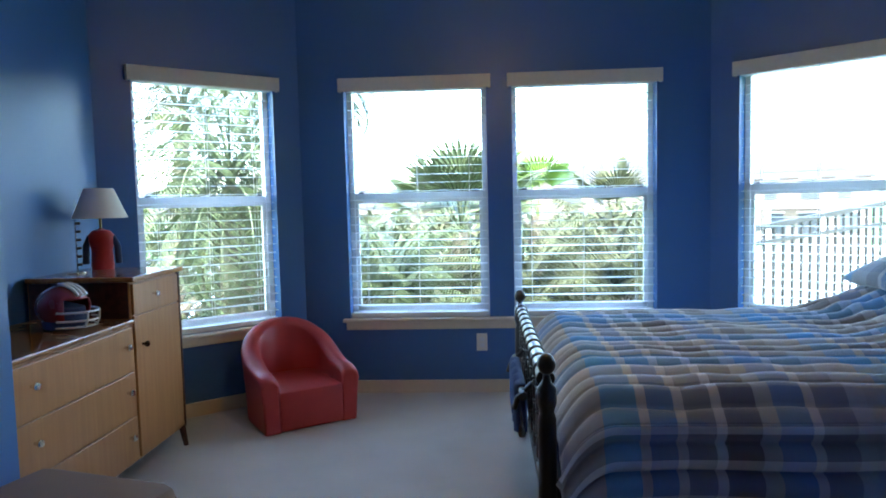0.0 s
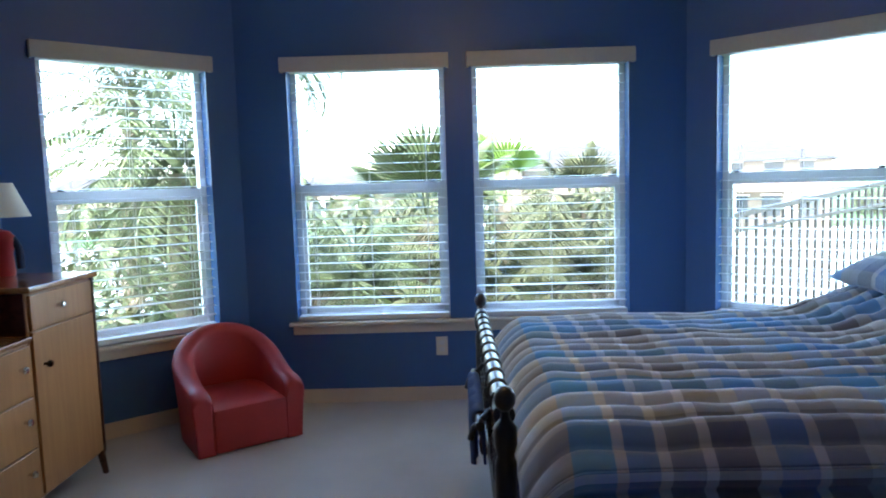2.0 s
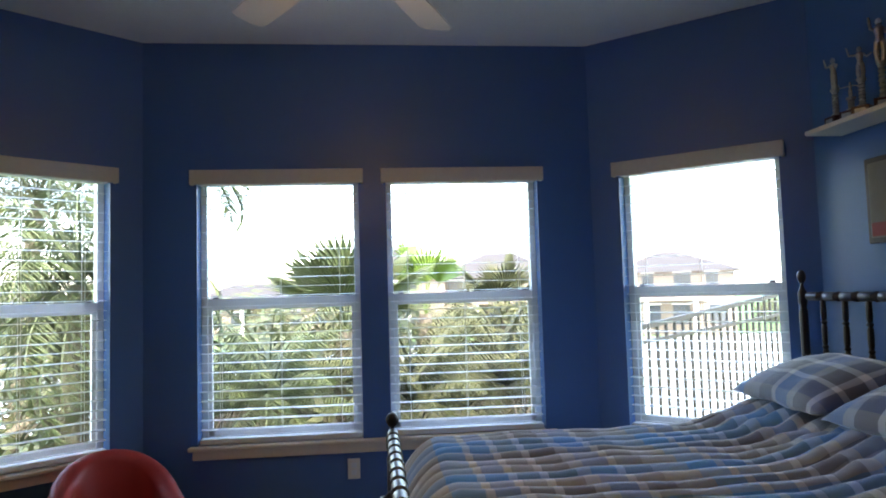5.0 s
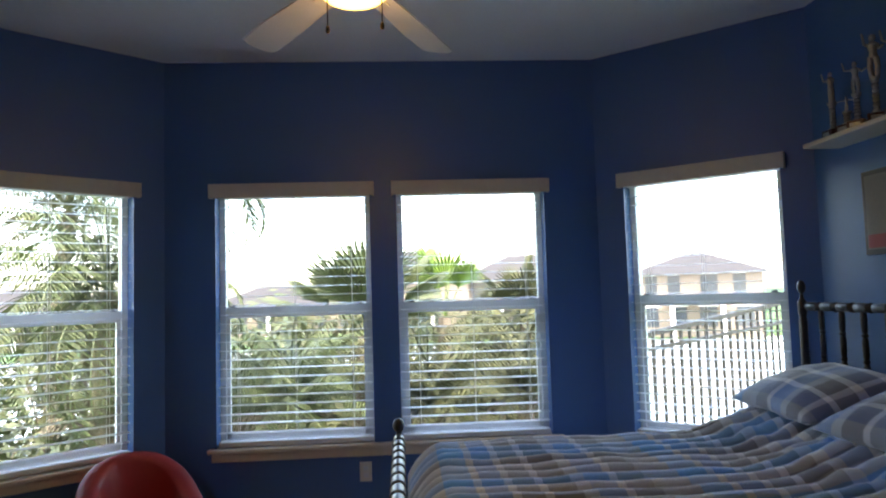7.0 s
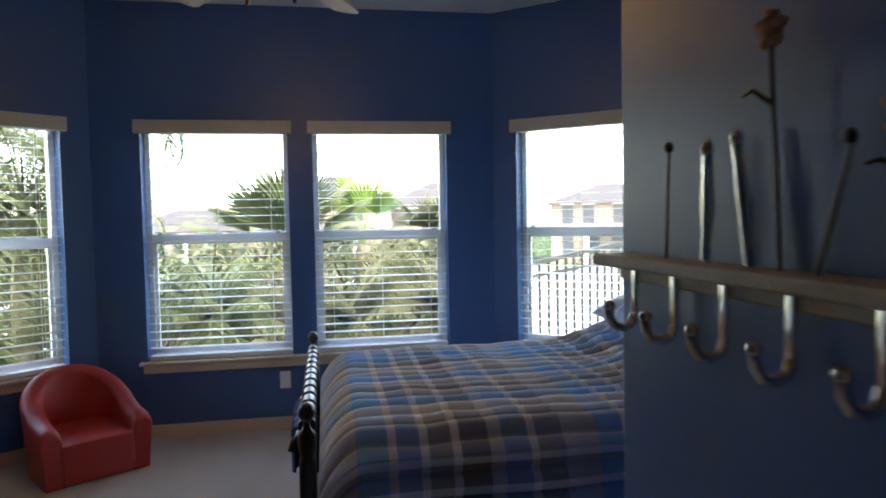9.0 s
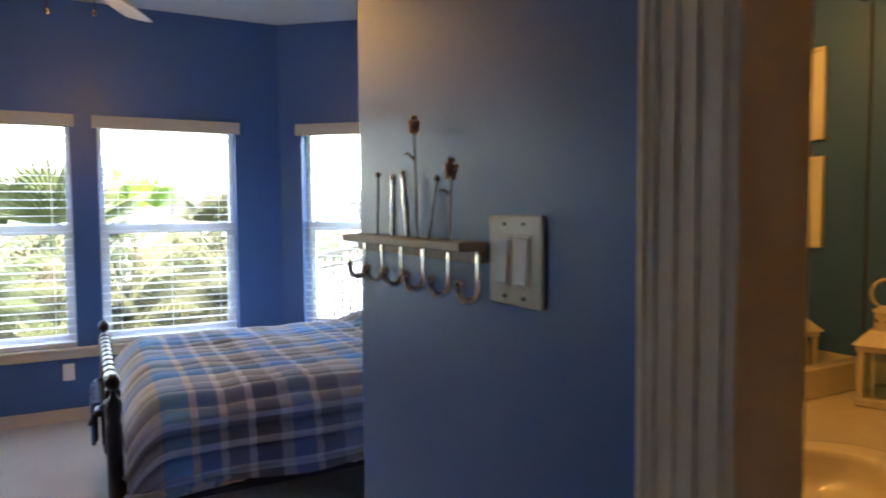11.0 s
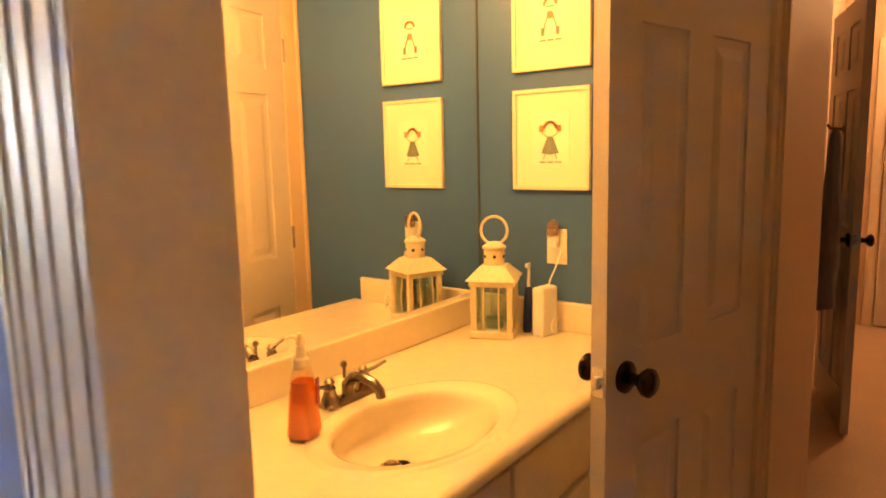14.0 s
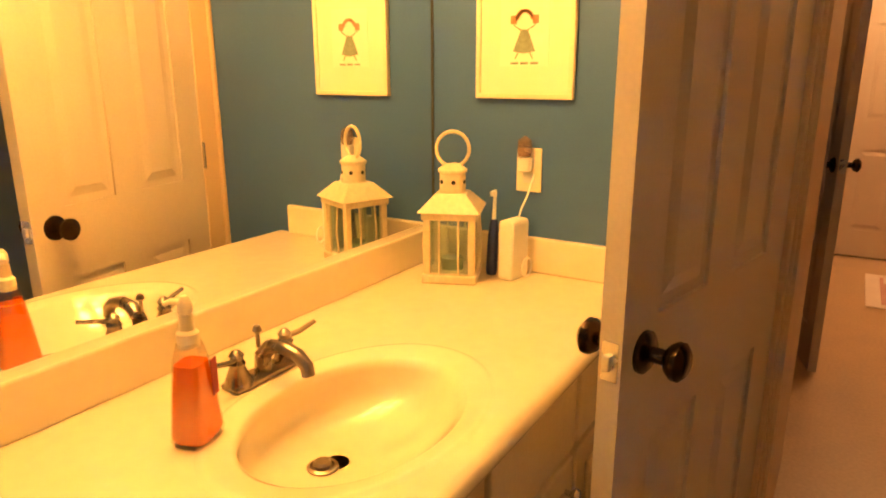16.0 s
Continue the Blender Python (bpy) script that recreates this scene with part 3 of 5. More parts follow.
def pillow(m, L=0.68, W=0.46, H=0.17, seed=0):
    bm = B()
    uvl = bm.loops.layers.uv.new("cloth")
    n = 28
    sides = []
    for sgn in (1, -1):
        g = []
        for i in range(n + 1):
            row = []
            for j in range(n + 1):
                a, b = 2 * i / n - 1, 2 * j / n - 1
                pin = 1 - 0.09 * (1 - abs(a)) * abs(b) ** 3
                pin2 = 1 - 0.09 * (1 - abs(b)) * abs(a) ** 3
                x, y = a * L / 2 * pin2, b * W / 2 * pin
                h = ((1 - a * a) * (1 - b * b)) ** 0.42
                z = sgn * H / 2 * h * (1 if sgn > 0 else 0.7) + 0.012 * noise.noise(Vector((x * 8 + seed, y * 8, sgn * 3)))* (h ** 0.5)
                # cloth offset picks the dark bands, so the backlit pillow's shade is in its colour
                row.append((bm.verts.new((x, y, z)), (x + 0.75 + seed * 0.17, y + 0.25)))
            g.append(row)
        sides.append(g)
        for i in range(n):
            for j in range(n):
                q = (g[i][j], g[i + 1][j], g[i + 1][j + 1], g[i][j + 1])
                f = bm.faces.new([t[0] for t in q])
                f.smooth = True
                for lp, t in zip(f.loops, q):
                    lp[uvl].uv = t[1]
    bmesh.ops.remove_doubles(bm, verts=bm.verts, dist=0.004)
    return tagged(part("pillow", bm, PLAID, at=m), "plump plaid pillow leaning on the bed's head end", "pillow", "pillows on the bed")


pillow(pose(1.9, -1.16, 0.89, -18, 0, 86))
pillow(pose(1.9, -1.83, 0.88, -18, 0, 93), seed=3)

# folded blanket on a bar behind the footboard
qb = thing("blanket_bar", None, "dark turned bar on the footboard holding a blue blanket", "blanket bar")
part("bar", turned(B(), (0.04, -1.85, 0.53), (0.04, -1.2, 0.53), 0.1, 0.01, 0.014), IRON, qb, "", True)
for y in (-1.8, -1.25):
    part("bracket", tube(B(), ((0.08, y, 0.57), (0.055, y, 0.545), (0.02, y, 0.51), (0.008, y, 0.47)), 0.011, 10), IRON, qb)
bm = B()
g = []
for i in range(21):
    row = []
    for j in range(21):
        a = i / 20
        s = a * 0.42 - 0.21
        x = 0.04 + (0.02 if s > 0 else -0.02) * min(1, abs(s) / 0.03) - (0.012 if s < 0 else 0) * math.sin(j * 1.3)
        z = 0.552 - max(0, abs(s) - 0.02) + 0.006 * noise.noise(Vector((i * 0.3, j * 0.4, 2)))
        row.append(bm.verts.new((x, -1.75 + 0.45 * j / 20, z)))
    g.append(row)
for i in range(20):
    for j in range(20):
        bm.faces.new((g[i][j], g[i + 1][j], g[i + 1][j + 1], g[i][j + 1])).smooth = True
bl = tagged(part("blanket", bm, mat("blue_blanket", (0.045, 0.08, 0.2), 0.95, var=0.2, scale=12, fine=300, bump=0.6)), "folded blue blanket hanging behind the footboard", "blanket")
bl.modifiers.new("thickness", "SOLIDIFY").thickness = 0.008


def barrel_chair(m):
    """A small tub chair: a solid drum seat, a back that wraps round into sloping arms."""
    c = thing("tub_chair", m, "small red leather tub chair with sloping arms on the carpet", "armchair")
    # plan outline of the shell: D-shape, open at the front (y negative)
    R, D = 0.29, 0.2
    def outline(r, n=26):
        pts = []
        for k in range(n + 1):
            a = math.pi * k / n
            ca, sa = math.cos(a), math.sin(a)
            pts.append((r * math.copysign(abs(ca) ** 0.9, ca), D - 0.08 + 0.26 * (r / R) * max(0.0, sa) ** 0.9))
        side = [(r, -D + (2 * D - 0.08) * q / 8) for q in range(8)]
        return side + pts + [(-x, y) for x, y in side[::-1]]
    out, inn = outline(R), outline(R - 0.105)
    bm = B()
    n = len(out)
    cols = []
    for k in range(n):
        t = min(k, n - 1 - k) / ((n - 1) / 2)
        u = min(1.0, max(0.0, (t - 0.12) / 0.88))
        h = 0.335 + 0.225 * math.sin(u * math.pi / 2) ** 1.5 - 0.035 * max(0.0, 1 - t / 0.06)
        fl = 0.02 + 0.06 * u
        ox, oy = out[k]
        ix, iy = inn[k]
        prof = [(ox * 0.93, oy * 0.95, 0.004), (ox * (0.95 + fl * 0.4), oy * 0.98, h * 0.5)]
        ex, ey = ox * (0.97 + fl), oy * (1 + fl * 0.3)
        for q in range(9):
            c_, s_ = math.cos(math.pi * q / 8), math.sin(math.pi * q / 8)
            w = (1 + c_) / 2
            prof.append((ex * w + ix * (1 - w), ey * w + iy * (1 - w), h - 0.05 + 0.05 * s_))
        prof += [(ix * 0.97, iy * 0.95, 0.22), (ix * 0.97, iy * 0.95, 0.004)]
        cols.append([bm.verts.new(p) for p in prof])
    for a, b in zip(cols, cols[1:]):
        for q in range(len(a) - 1):
            bm.faces.new((a[q], b[q], b[q + 1], a[q + 1])).smooth = True
    for col in (cols[0], cols[-1]):
        bm.faces.new(col)
    sh = part("shell", bm, RED, c)
    bv = sh.modifiers.new("round", "BEVEL")
    bv.width, bv.segments, bv.limit_method, bv.angle_limit = 0.012, 3, "ANGLE", radians(50)
    bm = box(B(), -R + 0.1, -D - 0.004, 0.004, R - 0.1, D + 0.08, 0.235, 0.028)
    part("seat_cushion", bm, RED, c, "", True)
    for x in (-0.17, 0.17):
        for y in (-0.15, 0.2):
            part("foot", lathe(B(), ((0.018, 0), (0.02, 0.014)), 12, Matrix.Translation((x, y, 0))), IRON, c)
    return c


barrel_chair(pose(-1.183, -0.484, 0, 0, 0, 35))


def knob(name, p, parent, material=CHROME, d=(1, 0, 0)):
    q = Vector(d).to_track_quat("Z", "Y").to_matrix().to_4x4()
    return part(name, lathe(B(), ((0.006, 0), (0.006, 0.012), (0.013, 0.018), (0.015, 0.024), (0.012, 0.03), (0, 0.032)), 14, Matrix.Translation(p) @ q), material, parent, "small bright round knob", True)


dr = thing("dresser", None, "honey wood dresser with tall cabinet end and low drawers", "dresser")
X0, X1, Y0, YM_, Y1 = -2.18, -1.70, -2.3, -1.37, -0.905
part("low_case", box(B(), X0, Y0, 0.1, X1, YM_ - 0.002, 0.735, 0.004), HONEY, dr)
part("low_top", box(B(), X0, Y0 - 0.01, 0.737, X1 + 0.02, YM_ - 0.002, 0.757, 0.005), HONEYT, dr)
part("tall_case", box(B(), X0, YM_, 0.1, X1, Y1, 0.925, 0.004), HONEY, dr)
part("tall_side", box(B(), X0 + 0.01, YM_ - 0.004, 0.758, X1 - 0.004, YM_ - 0.001, 0.925), DARKW, dr, "dark red stained cabinet side")
part("tall_top", box(B(), X0, YM_ - 0.015, 0.927, X1 + 0.03, Y1 + 0.025, 0.95, 0.006), HONEYT, dr)
part("side_board", box(B(), X1 - 0.02, Y1 + 0.001, 0.1, X1 + 0.012, Y1 + 0.016, 0.925, 0.003), DARKW, dr)
for k in range(3):
    z0 = 0.115 + k * 0.205
    d = part("drawer_front", box(B(), X1 + 0.001, Y0 + 0.015, z0, X1 + 0.014, YM_ - 0.012, z0 + 0.198, 0.003), HONEY, dr)
    for y in (YM_ - 0.085, Y0 + 0.225):
        knob("knob", (X1 + 0.014, y, z0 + 0.12), d)
d = part("drawer_front", box(B(), X1 + 0.001, YM_ + 0.01, 0.775, X1 + 0.014, Y1 - 0.012, 0.915, 0.003), HONEY, dr)
knob("knob", (X1 + 0.014, -1.18, 0.85), d)
d = part("cabinet_door", box(B(), X1 + 0.001, YM_ + 0.01, 0.115, X1 + 0.014, Y1 - 0.012, 0.768, 0.003), HONEY, dr)
knob("knob", (X1 + 0.014, YM_ + 0.068, 0.63), d, BRONZE)
for x, sx in ((X0 + 0.05, -1), (X1 - 0.03, 1)):
    for y, sy in ((Y0 + 0.06, -1), (Y1 - 0.02, 1)):
        part("leg", tube(B(), ((x, y, 0.3 if sy > 0 and sx > 0 else 0.1), (x + 0.04 * sx, y + 0.02 * sy, 0.0)), 0.026, 12, taper=0.5), DARKW, dr)

lp = thing("table_lamp", pose(-2.04, -0.985, 0.951, 0, 0, 20), "table lamp with a red jersey-shaped base and a cream shade", "lamp")
part("base", lathe(B(), ((0.052, 0), (0.055, 0.02), (0.05, 0.1), (0.062, 0.15), (0.062, 0.175), (0.04, 0.2), (0.015, 0.205), (0.012, 0.21)), 20, sy=0.65), mat("red_ceramic", (0.42, 0.03, 0.03), 0.35, var=0.12, bump=0.05), lp, "red ceramic body", True)
for s in (-1, 1):
    part("sleeve", tube(B(), ((0.05 * s, 0, 0.17), (0.073 * s, 0, 0.12), (0.077 * s, 0, 0.03)), 0.016, 10), NAVY, lp, "dark sleeve", True)
part("stem", tube(B(), ((0, 0, 0.2), (0, 0, 0.27)), 0.006, 8), BRASS, lp)
bm = B()
lathe(bm, ((0.13, 0.262), (0.068, 0.412), (0.066, 0.412), (0.128, 0.262)), 32)
part("shade", bm, mat("linen_shade", (0.72, 0.68, 0.6), 0.9, var=0.05, fine=300, bump=0.2), lp, "cream linen shade", True)

hm = thing("football_helmet", pose(-1.87, -1.585, 0.851, 0, 0, -12) @ Matrix.Scale(0.89, 4), "dark red and white football helmet on the dresser", "helmet")
bm = B()
prof = []
for k in range(13):
    a = -0.75 + k * (0.75 + math.pi / 2) / 12
    prof.append((0.115 * math.cos(a) if k < 12 else 0, 0.105 * math.sin(a)))
lathe(bm, prof, 28, sx=1.15, sy=0.92)
bmesh.ops.delete(bm, geom=[f for f in bm.faces if f.calc_center_median().x > 0.07 and f.calc_center_median().z < 0.035], context="FACES")
hs = part("shell", bm, mat("helmet_red", (0.22, 0.015, 0.02), 0.25, var=0.1, bump=0, coat=0.5), hm, "glossy dark red shell", True)
hs.modifiers.new("thickness", "SOLIDIFY").thickness = 0.008
bm = B()
for s in (-1, 0, 1):
    tube(bm, [(0.132 * math.cos(a), 0.02 * s + 0.004 * s, 0.11 * math.sin(a)) for a in [0.55 + 0.1 * k for k in range(11)]], 0.008, 6)
part("stripe", bm, mat("helmet_white", (0.75, 0.72, 0.7), 0.35), hm, "white crown stripes", True)
bm = B()
for z, r in ((-0.015, 0.165), (-0.055, 0.16), (-0.085, 0.14)):
    tube(bm, [(0.02 + r * math.cos(a) * 0.95, 0.105 * math.sin(a) / math.sin(1.3), z) for a in [-1.3 + 0.13 * k for k in range(21)]], 0.005, 7)
for y in (-0.035, 0.035):
    tube(bm, ((0.02 + 0.155, y, -0.012), (0.02 + 0.15, y, -0.055), (0.02 + 0.13, y, -0.088)), 0.005, 7)
part("face_guard", bm, bpy.data.materials["helmet_white"], hm, "white wire face guard", True)
part("padding", lathe(B(), ((0.06, -0.105), (0.09, -0.1), (0.098, -0.05), (0.09, 0.0), (0.0, 0.03)), 20, sx=1.1, sy=0.9), NAVY, hm, "", True)

ch = thing("photo_stand", pose(-2.06, -1.17, 0.951, 0, 0, 25), "thin silver stand with a stack of dark photo clips", "stand")
part("rod", tube(B(), ((0, 0, 0), (0, 0, 0.26)), 0.004, 8), CHROME, ch)
part("foot", lathe(B(), ((0.04, 0), (0.04, 0.006), (0.006, 0.012)), 18), CHROME, ch)
for k in range(6):
    part("clip", box(B(), 0.002, -0.007, 0.035 + 0.04 * k, 0.024, 0.007, 0.048 + 0.04 * k, 0.002), IRON, ch)

ot = thing("ottoman", pose(-1.255, -2.625, 0, 0, 0, -15), "low brown upholstered ottoman with rounded corners", "ottoman")
part("seat", box(B(), -0.25, -0.2, 0.10, 0.27, 0.2, 0.5, 0.06), mat("brown_cloth", (0.22, 0.14, 0.1), 0.9, var=0.15, fine=300, bump=0.5), ot, "", True)
for x in (-0.2, 0.21):
    for y in (-0.14, 0.14):
        part("leg", tube(B(), ((x, y, 0.12), (x, y, 0)), 0.02, 10, taper=0.7), DARKW, ot)


# wall outlet under the sill
def outlet_plate(m, name="wall_outlet", label="cream duplex outlet plate on the wall"):
    o = thing(name, m, label, "outlet")
    part("plate", box(B(), -0.035, -0.006, -0.057, 0.035, -0.0005, 0.057, 0.002), PLATE, o)
    for z in (-0.02, 0.02):
        part("socket", box(B(), -0.016, -0.0075, z - 0.014, 0.016, -0.0055, z + 0.014, 0.002), VINYL, o)
    return o


outlet_plate(pose(-0.117, 0.05, 0.333))

# shelf above the bed with trophies
sh = thing("wall_shelf", None, "cream wooden ledge shelf on the blue wall above the bed", "shelf")
part("board", box(B(), 2.07, -2.8, 2.008, 2.259, -0.925, 2.03, 0.005), TRIM, sh)
TROPHIES = ((-1.03, 0.33, 0.04), (-1.13, 0.18, 0.045), (-1.2, 0.32, 0.04), (-1.32, 0.4, 0.03), (-1.43, 0.37, 0.035), (-1.58, 0.28, 0.035), (-1.76, 0.34, 0.035))
GOLD = mat("trophy_gilt", (0.42, 0.4, 0.37), 0.38, 0.6, var=0.2, scale=30, bump=0.05)


def trophy(y, h, spread, s):
    t = thing("trophy", pose(2.16, y, 2.0305, 0, 0, s * 17), "tarnished silver sports trophy on a dark block, standing on the shelf", "trophy", "trophies on the shelf")
    part("plinth", box(B(), -0.036, -0.036, 0, 0.036, 0.036, 0.045, 0.004), DARKW, t, "dark wooden block")
    part("name_plate", box(B(), -0.0385, -0.022, 0.012, -0.0362, 0.022, 0.033, 0.001), GOLD, t)
    zc = 0.045 + (h - 0.045) * 0.45
    bm = B()
    prof, n = [(0.022, 0.045), (0.022, 0.052)], 7
    for k in range(n):
        z = 0.052 + (zc - 0.06) * k / n
        prof += [(0.009, z), (0.015, z + 0.4 * (zc - 0.06) / n), (0.014, z + 0.6 * (zc - 0.06) / n)]
    prof += [(0.02, zc - 0.006), (0.02, zc)]
    lathe(bm, prof, 14)
    part("column", bm, GOLD, t, "ringed metal column", True)
    u = (h - zc) / 10
    bm = B()
    for q in (-1, 1):
        tube(bm, ((0, 0.5 * u * q, zc), (0.2 * u * q, 0.75 * u * q, zc + 2.2 * u), (0, 0.45 * u * q, zc + 4.4 * u)), 0.5 * u, 8, taper=1.25)
    lathe(bm, ((0.5 * u, zc + 4 * u), (0.85 * u, zc + 4.6 * u), (0.7 * u, zc + 5.6 * u), (1.1 * u, zc + 7 * u), (0.8 * u, zc + 7.6 * u), (0.3 * u, zc + 7.9 * u)), 12)
    lathe(bm, ((0, zc + 7.8 * u), (0.6 * u, zc + 8.2 * u), (0.7 * u, zc + 8.7 * u), (0.5 * u, zc + 9.3 * u), (0, zc + 9.5 * u)), 12)
    tube(bm, ((0, 0.9 * u, zc + 7.1 * u), (-0.4 * u, spread, zc + 7.3 * u), (-0.6 * u, spread * 1.2, zc + 9.8 * u)), 0.36 * u, 7, taper=0.7)
    tube(bm, ((0, -0.9 * u, zc + 7.1 * u), (-0.6 * u, -spread * 0.8, zc + 5.9 * u), (-1.2 * u, -spread * 1.3, zc + 6.4 * u)), 0.36 * u, 7, taper=0.7)
    part("figure", bm, GOLD, t, "small cast sports figure", True)


for k, (y, h, sp) in enumerate(TROPHIES):
    trophy(y, h, sp, k)

pc = thing("framed_picture", pose(2.259, -1.225, 1.672), "framed tan print with a red corner on the blue wall", "picture")
part("frame", box(B(), -0.02, -0.145, -0.19, 0, 0.145, 0.19, 0.004), mat("dark_frame", (0.05, 0.04, 0.035), 0.4), pc, "thin dark frame")
part("print", box(B(), -0.0225, -0.122, -0.167, -0.0205, 0.122, 0.167), mat("tan_print", (0.2, 0.17, 0.14), 0.7, var=0.1, scale=9, bump=0.05), pc, "tan paper print")
part("badge", box(B(), -0.0245, -0.02, -0.16, -0.0226, 0.115, -0.1, 0.0), mat("red_print", (0.3, 0.07, 0.06), 0.7), pc, "red printed corner")

# ceiling fan
fan = thing("ceiling_fan", pose(-0.01, -1.885, ZC), "white ceiling fan with a lit amber glass bowl, blades at rest", "ceiling fan")
WHITE = mat("fan_white", (0.74, 0.71, 0.66), 0.45, var=0.05, bump=0.05)
part("canopy", lathe(B(), ((0.065, -0.001), (0.065, -0.03), (0.03, -0.06), (0.013, -0.065), (0.013, -0.18)), 24), WHITE, fan, "", True)
part("motor", lathe(B(), ((0.03, -0.18), (0.1, -0.2), (0.125, -0.24), (0.125, -0.3), (0.1, -0.335), (0.07, -0.35), (0.07, -0.385)), 32), WHITE, fan, "", True)
BLADE = mat("fan_blade", (0.7, 0.66, 0.6), 0.5, var=0.05, bump=0.05)
for k in range(6):
    a = 125.5 + 60 * k
    m = pose(0, 0, -0.405, 0, 0, a) @ pose(0, 0, 0, 11)
    bm = B()
    o = [(0.17, -0.05), (0.55, -0.07), (0.73, -0.072), (0.755, -0.06), (0.765, -0.02), (0.76, 0.03), (0.74, 0.066), (0.55, 0.07), (0.17, 0.05)]
    a0 = [bm.verts.new((x, y, 0)) for x, y in o]
    a1 = [bm.verts.new((x, y, 0.006)) for x, y in o]
    bm.faces.new(a0[::-1])
    bm.faces.new(a1)
    for i in range(len(o)):
        bm.faces.new((a0[i], a0[(i + 1) % len(o)], a1[(i + 1) % len(o)], a1[i]))
    bd = part("blade", bm, BLADE, fan, at=m)
    part("blade_iron", box(B(), 0.09, -0.02, -0.008, 0.24, 0.02, -0.001, 0.003), WHITE, bd)
prof = [(0.0, -0.495), (0.05, -0.491), (0.095, -0.477), (0.128, -0.447), (0.14, -0.412), (0.135, -0.386)]
part("light_bowl", lathe(B(), prof, 32), glow("amber_glass", (1.0, 0.55, 0.1), 0.7), fan, "glowing amber glass bowl", True)
for x, y, l in ((-0.08, -0.06, 0.22), (0.09, -0.04, 0.2)):
    pcn = part("pull_chain", tube(B(), ((x, y, -0.38), (x, y, -0.38 - l)), 0.0022, 6), BRONZE, fan)
    part("pull", lathe(B(), ((0.0, -0.02), (0.007, -0.015), (0.006, 0.0), (0.0, 0.01)), 10, Matrix.Translation((x, y, -0.38 - l))), BRONZE, pcn)
lamp = new("fan_lamp", bpy.data.lights.new("fan_lamp", "POINT"))
lamp.data.energy, lamp.data.color, lamp.data.shadow_soft_size = 0.35, (1.0, 0.64, 0.33), 0.16
lamp.matrix_world = pose(-0.01, -1.885, ZC - 0.66)


# ---- things: entry wall ----
hr = thing("hook_rail", pose(0.543, 0, 0), "small wooden ledge with silver hooks on the blue wall", "hook rail")
part("ledge", box(B(), -0.05, -4.235, 1.334, -0.001, -3.735, 1.348, 0.003), mat("pale_wood", (0.5, 0.4, 0.28), 0.5, var=0.15), hr)
part("back_strip", box(B(), -0.014, -4.235, 1.316, -0.001, -3.735, 1.3335, 0.002), bpy.data.materials["pale_wood"], hr)
for k in range(6):
    y = -3.78 - 0.0905 * k
    bm = box(B(), -0.018, y - 0.006, 1.272, -0.0145, y + 0.006, 1.333, 0.001)
    tube(bm, [(-0.016, y, 1.276), (-0.02, y, 1.266), (-0.03, y, 1.261), (-0.041, y, 1.264), (-0.047, y, 1.274), (-0.048, y, 1.284)], 0.0055, 8)
    hook = part("hook", bm, CHROME, hr, "silver strap hook", True)
    part("hook_tip", lathe(B(), ((0, -0.007), (0.006, -0.004), (0.0075, 0), (0.006, 0.004), (0, 0.007)), 12, Matrix.Translation((-0.048, y, 1.288))), CHROME, hook, "", True)
BEAD = mat("bead_pink", (0.35, 0.2, 0.18), 0.35)
for y, h, dy, kind in ((-3.872, 0.11, -0.006, 0), (-3.946, 0.1, -0.003, 1), (-4.012, 0.105, 0.018, 1), (-4.05, 0.182, 0.012, 2), (-4.091, 0.092, -0.03, 0), (-4.161, 0.098, -0.006, 3)):
    fl = thing("wire_flower", pose(0.518, y, 1.3485), "wire stem ornament with a small head, standing on the ledge", "ornament", "wire flowers on the ledge")
    part("stem", tube(B(), ((0, 0, 0), (0, dy * 0.5, h * 0.5), (0, dy, h)), 0.0022 if kind != 1 else 0.005, 7), CHROME if kind == 1 else IRON, fl, "", True)
    r = (0.005, 0.006, 0.009, 0.011)[kind]
    hm_ = (IRON, CHROME, ROSE, BEAD)[kind]
    part("head", lathe(B(), ((0, -r * 1.3), (r * 0.7, -r), (r, -r * 0.3), (r, r * 0.3), (r * 0.6, r), (0, r * 1.3)), 16, Matrix.Translation((0, dy, h + r))), hm_, fl, "", True)
    if kind == 1:
        bm = B()
        for q in (-1, 1):
            tube(bm, ((0, dy * 0.2 + 0.004 * q, h * 0.15), (0, dy * 0.5 + 0.011 * q, h * 0.5), (0, dy * 0.9 + 0.004 * q, h * 0.92)), 0.002, 6)
        part("twist", bm, CHROME, fl, "twisted silver wire", True)
    if kind >= 2:
        bm = B()
        for q in range(5):
            a = q * 1.257 + 0.4
            lathe(bm, ((0, -0.006), (0.005, -0.002), (0.006, 0.002), (0, 0.006)), 8, Matrix.Translation((0, dy + 1.3 * r * math.cos(a), h + r + 1.3 * r * math.sin(a))))
        part("petal", bm, hm_, fl, "", True)
        part("leaf", tube(B(), ((0, dy * 0.7, h * 0.72), (-0.006, dy + 0.014, h * 0.8), (-0.008, dy + 0.024, h * 0.78)), 0.003, 6, taper=0.4), IRON, fl, "", True)

